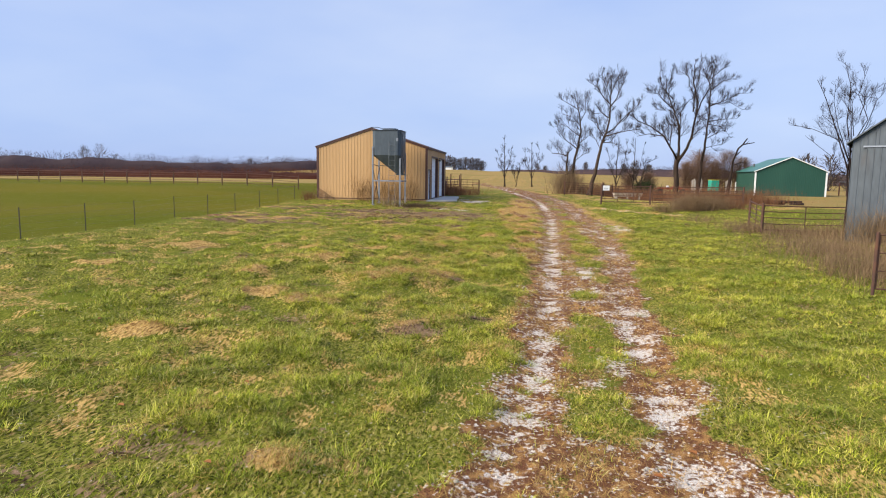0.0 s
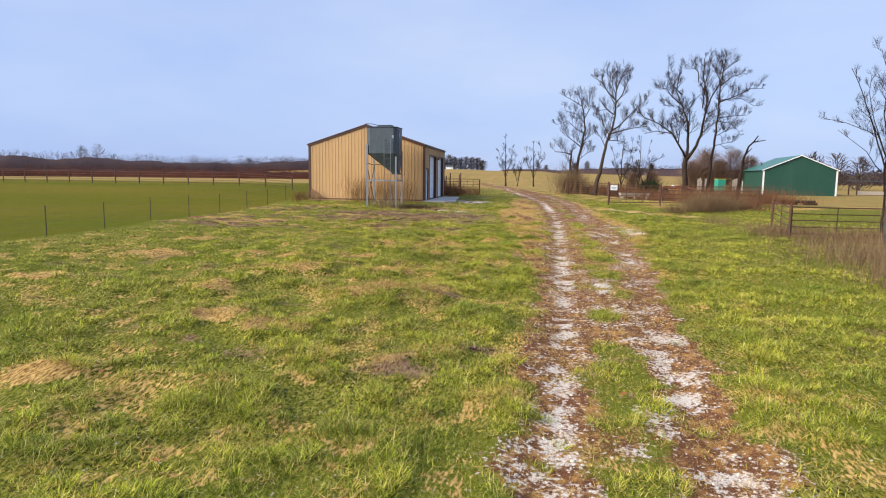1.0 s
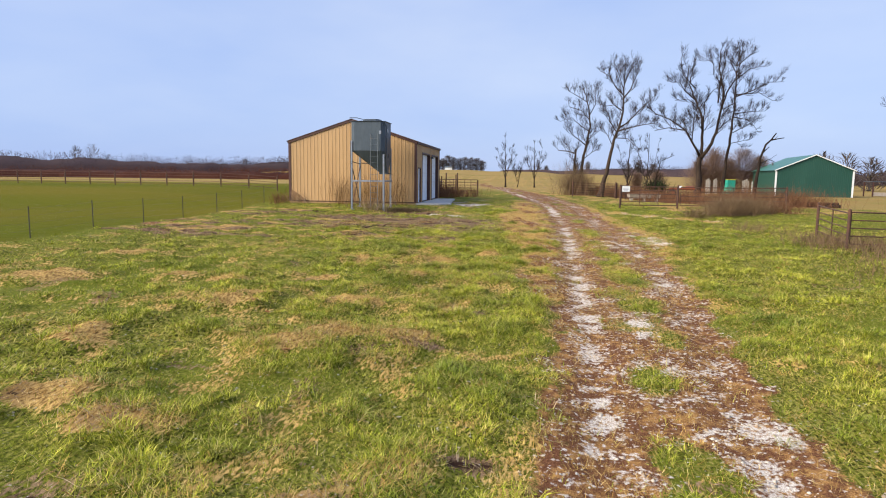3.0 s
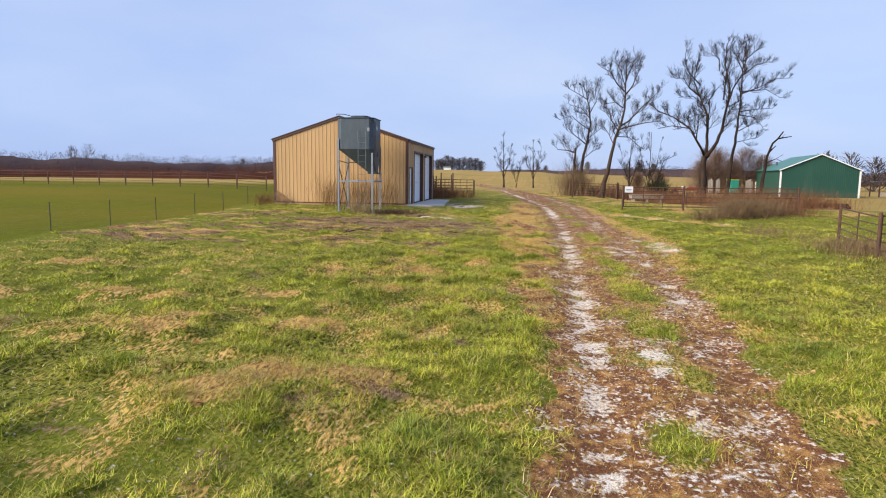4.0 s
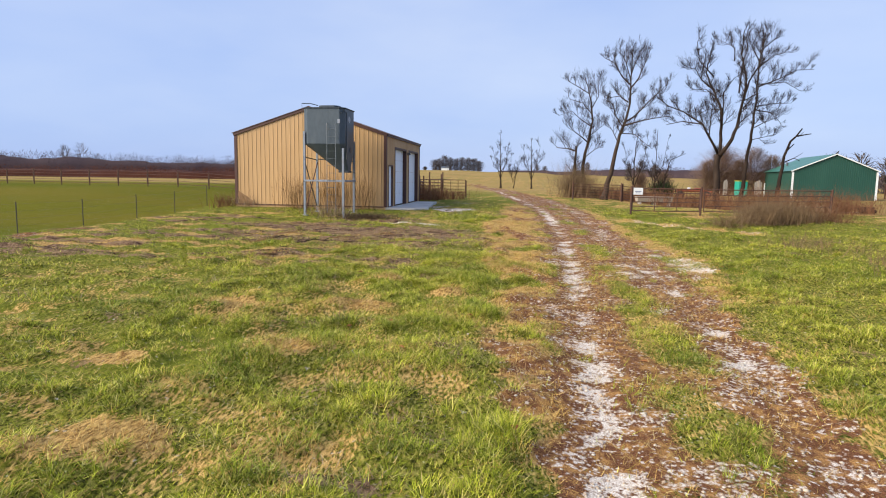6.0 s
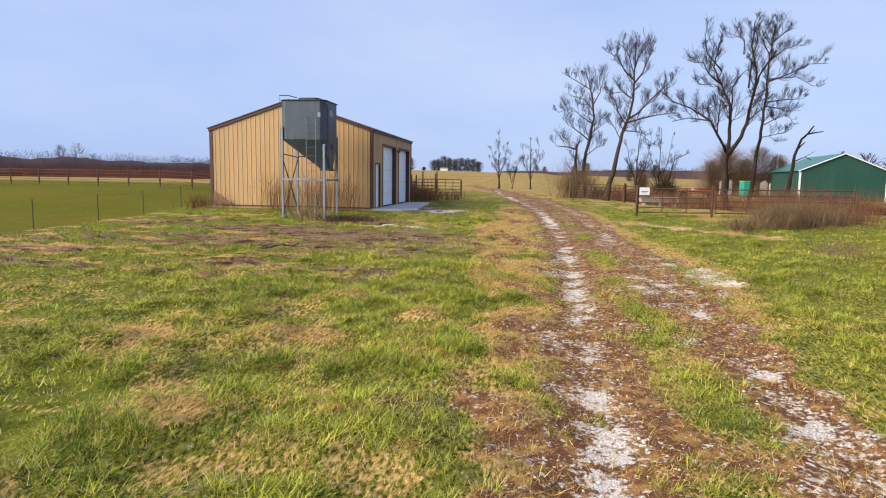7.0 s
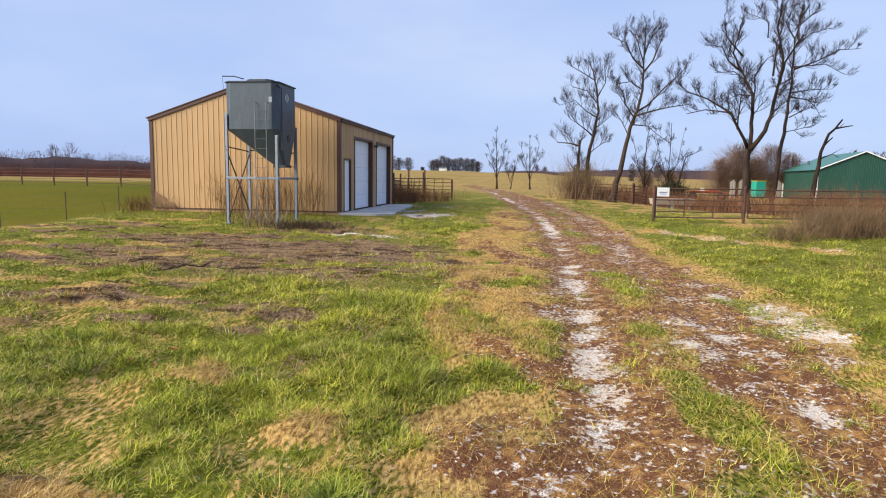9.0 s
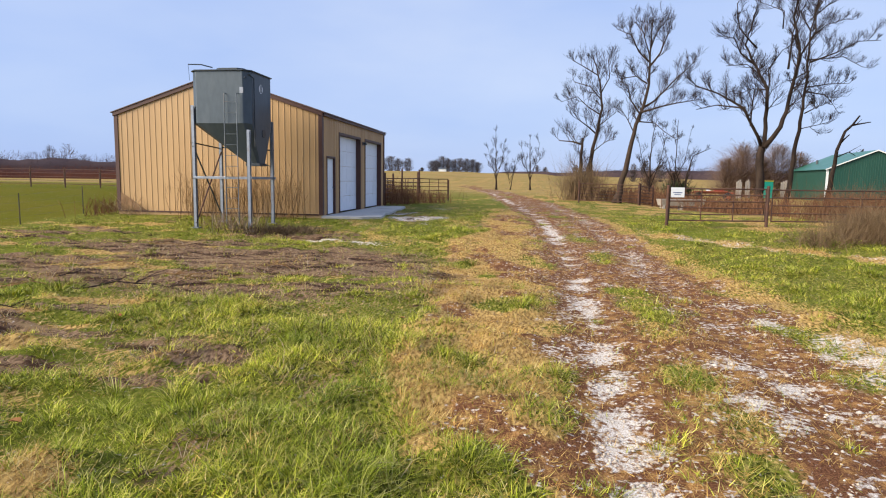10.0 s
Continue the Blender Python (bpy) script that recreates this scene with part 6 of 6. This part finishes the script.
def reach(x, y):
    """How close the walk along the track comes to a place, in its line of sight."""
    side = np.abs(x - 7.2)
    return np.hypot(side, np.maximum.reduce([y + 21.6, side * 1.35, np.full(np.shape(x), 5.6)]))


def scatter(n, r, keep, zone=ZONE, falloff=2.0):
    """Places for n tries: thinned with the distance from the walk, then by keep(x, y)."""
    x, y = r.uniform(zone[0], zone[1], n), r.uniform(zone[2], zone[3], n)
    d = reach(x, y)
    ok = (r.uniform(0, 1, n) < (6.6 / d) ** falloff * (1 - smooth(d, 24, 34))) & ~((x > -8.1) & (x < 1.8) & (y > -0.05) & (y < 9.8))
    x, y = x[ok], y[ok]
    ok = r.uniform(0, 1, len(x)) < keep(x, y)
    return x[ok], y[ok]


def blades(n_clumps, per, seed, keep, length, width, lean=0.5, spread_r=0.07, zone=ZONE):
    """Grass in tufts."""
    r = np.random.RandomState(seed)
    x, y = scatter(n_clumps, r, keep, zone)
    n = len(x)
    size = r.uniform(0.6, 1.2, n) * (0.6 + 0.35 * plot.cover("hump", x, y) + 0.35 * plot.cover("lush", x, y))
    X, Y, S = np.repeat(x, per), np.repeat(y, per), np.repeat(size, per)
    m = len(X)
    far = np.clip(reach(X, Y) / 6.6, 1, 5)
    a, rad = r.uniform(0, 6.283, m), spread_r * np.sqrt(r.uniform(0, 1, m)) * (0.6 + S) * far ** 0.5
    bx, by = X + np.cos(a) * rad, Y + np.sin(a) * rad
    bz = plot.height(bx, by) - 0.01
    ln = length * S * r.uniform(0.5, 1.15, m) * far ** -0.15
    a2 = a + r.normal(0, 0.9, m)
    out = lean * r.uniform(0.2, 1.3, m)
    dx, dy = np.cos(a2) * out, np.sin(a2) * out
    nrm = np.sqrt(dx * dx + dy * dy + 1)
    dx, dy, dz = dx / nrm, dy / nrm, 1 / nrm
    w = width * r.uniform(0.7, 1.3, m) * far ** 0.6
    px, py = -np.sin(a2 + r.normal(0, 0.5, m)) * w, np.cos(a2 + r.normal(0, 0.5, m)) * w
    base, mid = np.stack([bx, by, bz], -1), np.stack([bx + dx * ln * 0.55, by + dy * ln * 0.55, bz + dz * ln * 0.6], -1)
    tip = np.stack([bx + dx * ln * 1.25, by + dy * ln * 1.25, bz + dz * ln * 0.82], -1)
    side = np.stack([px, py, 0 * px], -1)
    return np.stack([base - side, base + side, mid + side * 0.8, mid - side * 0.8, tip], 1)


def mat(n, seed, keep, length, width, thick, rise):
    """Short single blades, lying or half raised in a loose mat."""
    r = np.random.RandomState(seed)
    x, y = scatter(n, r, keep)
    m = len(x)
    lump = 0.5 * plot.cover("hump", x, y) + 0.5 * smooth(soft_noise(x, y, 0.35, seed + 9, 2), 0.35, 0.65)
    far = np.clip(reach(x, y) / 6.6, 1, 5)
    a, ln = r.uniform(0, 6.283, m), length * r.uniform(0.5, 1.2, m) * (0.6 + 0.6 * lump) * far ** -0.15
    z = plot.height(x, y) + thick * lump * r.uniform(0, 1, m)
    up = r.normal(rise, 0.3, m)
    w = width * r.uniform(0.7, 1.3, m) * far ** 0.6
    side = np.stack([-np.sin(a) * w, np.cos(a) * w, r.normal(0, 0.3, m) * w], -1)
    base = np.stack([x, y, z - 0.01], -1)
    tip = base + np.stack([np.cos(a) * ln, np.sin(a) * ln, np.maximum(up * ln, 0.004 - thick * 0.3)], -1)
    return np.stack([base - side, base + side, tip], 1)


def green(low):
    """Where green grass stands: on the tussocks above all, little of it on soil, stone, straw and litter."""
    def f(x, y):
        c = plot.cover
        bar = (1 - 0.95 * np.clip(c("soil", x, y) * 1.1, 0, 1)) * (1 - 0.95 * c("lime", x, y)) * (1 - 0.85 * c("litter", x, y)) * (1 - 0.88 * c("dry", x, y)) * (1 - smooth(c("field", x, y), 0.0, 0.3))
        return bar * np.clip(low + (1 - low) * c("hump", x, y) + 0.6 * c("lush", x, y), 0, 1)
    return f


def dead(least):
    """Where dead grass lies: in the dry patches, and thinly everywhere."""
    def f(x, y):
        c = plot.cover
        return (least + (1 - least) * c("dry", x, y)) * (1 - 0.55 * c("soil", x, y)) * (1 - 0.8 * c("lime", x, y)) * (1 - 0.5 * c("litter", x, y)) * (1 - c("field", x, y))
    return f


def add_stuff(name, label, category, arrays, faces, material):
    return tagged(new(name, soup(name, np.concatenate(arrays), faces, material)), label, category, kind="stuff")


TRI = [(0, 1, 2)]
add_stuff("green_grass", "tufted green grass, patchy and uneven", "grass", [
    blades(72000, 46, 204, green(0.03), 0.2, 0.0025, 1.7, 0.05),
    blades(9000, 60, 205, lambda x, y: plot.cover("lush", x, y) * green(0.3)(x, y), 0.27, 0.0028, 1.3, 0.05)], BLADE, M_GRASS)
add_stuff("short_grass", "short green grass between the tufts", "grass", [mat(4800000, 206, green(0.3), 0.085, 0.0032, 0.055, 0.7)], TRI, M_GRASS)
add_stuff("straw_mat", "tangled pale straw lying over the ground", "straw", [mat(3400000, 215, dead(0.14), 0.12, 0.0021, 0.07, 0.3)], TRI, M_STRAW)
add_stuff("dry_grass", "straw-coloured dry grass in matted humps", "grass", [
    blades(16000, 26, 211, lambda x, y: dead(0.22)(x, y) * (1 - 0.8 * plot.cover("lush", x, y)), 0.19, 0.0016, 1.7, 0.06),
    blades(12000, 60, 214, lambda x, y: smooth(plot.cover("dry", x, y), 0.5, 0.85) * (1 - plot.cover("soil", x, y)) * (1 - plot.cover("lime", x, y)) * (1 - plot.cover("field", x, y)), 0.2, 0.0016, 1.3, 0.13)], BLADE, M_STRAW)
add_stuff("weed_litter", "brown dead stalks lying over bare ground", "litter", [
    blades(26000, 8, 221, lambda x, y: plot.cover("litter", x, y), 0.28, 0.0028, 2.6, 0.16, (-11, 8, -34, 0)),
    blades(16000, 6, 222, lambda x, y: plot.cover("soil", x, y) * 0.7, 0.1, 0.0016, 6.0, 0.14, (5, 13, -39, 0))], BLADE, M_WEED)


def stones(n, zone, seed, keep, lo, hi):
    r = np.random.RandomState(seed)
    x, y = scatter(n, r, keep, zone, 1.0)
    m = len(x)
    s = lo + (hi - lo) * r.uniform(0, 1, m) ** 2.5
    z = plot.height(x, y) + s * 0.05
    a = r.uniform(0, 6.283, m)
    ring = []
    for k in range(5):
        an = a + k * 1.2566
        q = s * r.uniform(0.7, 1.2, m)
        ring.append(np.stack([x + np.cos(an) * q, y + np.sin(an) * q, z + s * r.uniform(-0.2, 0.2, m)], -1))
    top = np.stack([x + s * r.normal(0, 0.2, m), y + s * r.normal(0, 0.2, m), z + s * r.uniform(0.4, 0.75, m)], -1)
    low = np.stack([x, y, z - s * 0.6], -1)
    return np.stack(ring + [top, low], 1)


STONE = [(0, 1, 5), (1, 2, 5), (2, 3, 5), (3, 4, 5), (4, 0, 5), (1, 0, 6), (2, 1, 6), (3, 2, 6), (4, 3, 6), (0, 4, 6)]
def stony(lo, hi, loose):
    return lambda x, y: np.clip(smooth(plot.cover("lime", x, y), lo, hi) * 0.75 + plot.cover("soil", x, y) * loose, 0, 1)


add_stuff("limestone_gravel", "white limestone gravel scattered along the ruts", "gravel", [
    stones(90000, (5.8, 12.0, -39, -6), 231, stony(0.15, 0.7, 0.12), 0.005, 0.022),
    stones(16000, (5.8, 12.0, -39, -6), 234, stony(0.1, 0.6, 0.05), 0.014, 0.036),
    stones(16000, (4.5, 12.0, -8, 16), 232, stony(0.1, 0.9, 0.04), 0.012, 0.035),
    stones(9000, (0.3, 6.0, -6, 8), 233, stony(0.1, 0.9, 0.0), 0.015, 0.05)], STONE, M_STONE)
r = np.random.RandomState(241)
n = 70
x, y = r.uniform(0, 14, n), r.uniform(-40, -12, n)
a, s = r.uniform(0, 6.28, n), r.uniform(0.03, 0.06, n)
z = plot.height(x, y) + r.uniform(0.03, 0.08, n)
leaf = np.stack([np.stack([x + np.cos(a + k) * s * q, y + np.sin(a + k) * s * q, z + h * s], -1) for k, q, h in ((0, 1.2, 0.1), (1.3, 0.7, 0.4), (2.6, 0.8, 0.3), (3.3, 1.1, 0.0), (4.2, 0.8, 0.25), (5.3, 0.7, 0.45))], 1)
add_stuff("fallen_leaves", "single curled orange-brown fallen leaves", "leaves", [leaf], [(0, 1, 2, 3), (0, 3, 4, 5)], M_LEAF)


# ---- dead branches lying in the yard ----
def fallen_branch(x, y, turn, length, thick, seed, material, label):
    rng = random.Random(seed)
    b = Build()
    pts, rad, p, a = [], [], Vector((0, 0, 0)), 0.0
    for i in range(9):
        f = i / 8
        gx_, gy_ = x + p.x * math.cos(turn) - p.y * math.sin(turn), y + p.x * math.sin(turn) + p.y * math.cos(turn)
        pts.append((p.x, p.y, gz(gx_, gy_) + thick + 0.06 * math.sin(f * 5 + seed)))
        rad.append(thick * (1 - 0.8 * f))
        a += rng.uniform(-0.22, 0.22)
        p += Vector((math.cos(a), math.sin(a), 0)) * length / 8
    b.tube(pts, rad, 6)
    for i in range(26):
        k = rng.randrange(1, 8)
        q = Vector(pts[k])
        d = Vector((rng.uniform(0.4, 1), rng.uniform(-0.8, 0.8), rng.uniform(0.0, 0.4))) * length * rng.uniform(0.1, 0.28)
        b.tube([q, q + d * 0.5 + Vector((0, 0, 0.02)), q + d], [rad[k] * 0.5, rad[k] * 0.35, 0.003], 4, cap=False)
    ob = part("fallen_branch", b, material, None, "", 0.0)
    ob.location = (x, y, 0)
    ob.rotation_euler = (0, 0, turn)
    return tagged(ob, label, "branch", "dead branches in the yard")


for i, (x, y, turn, length, thick) in enumerate(((-2.2, -12.4, 0.1, 2.2, 0.035), (-0.4, -12.3, 0.15, 2.4, 0.04), (-1.8, -9.8, -0.1, 1.8, 0.03), (0.6, -10.9, 0.3, 1.6, 0.03), (0.2, -14.2, 0.3, 1.4, 0.022), (1.0, -13.2, 0.2, 1.2, 0.02),
                                                 (-3.2, -6.6, 0.0, 1.8, 0.03), (-1.6, -11.2, 0.05, 1.5, 0.028), (2.6, -9.6, 2.9, 1.1, 0.018), (3.6, -10.6, 0.9, 0.9, 0.014), (-4.9, -4.7, 0.05, 1.6, 0.03))):
    fallen_branch(x, y, turn, length, thick * 0.45, 300 + i, M_TWIG if i % 3 == 1 else M_STALK, "dark dead branch lying flat in brown litter" if i % 3 else "brown dead stem lying flat in the grass")
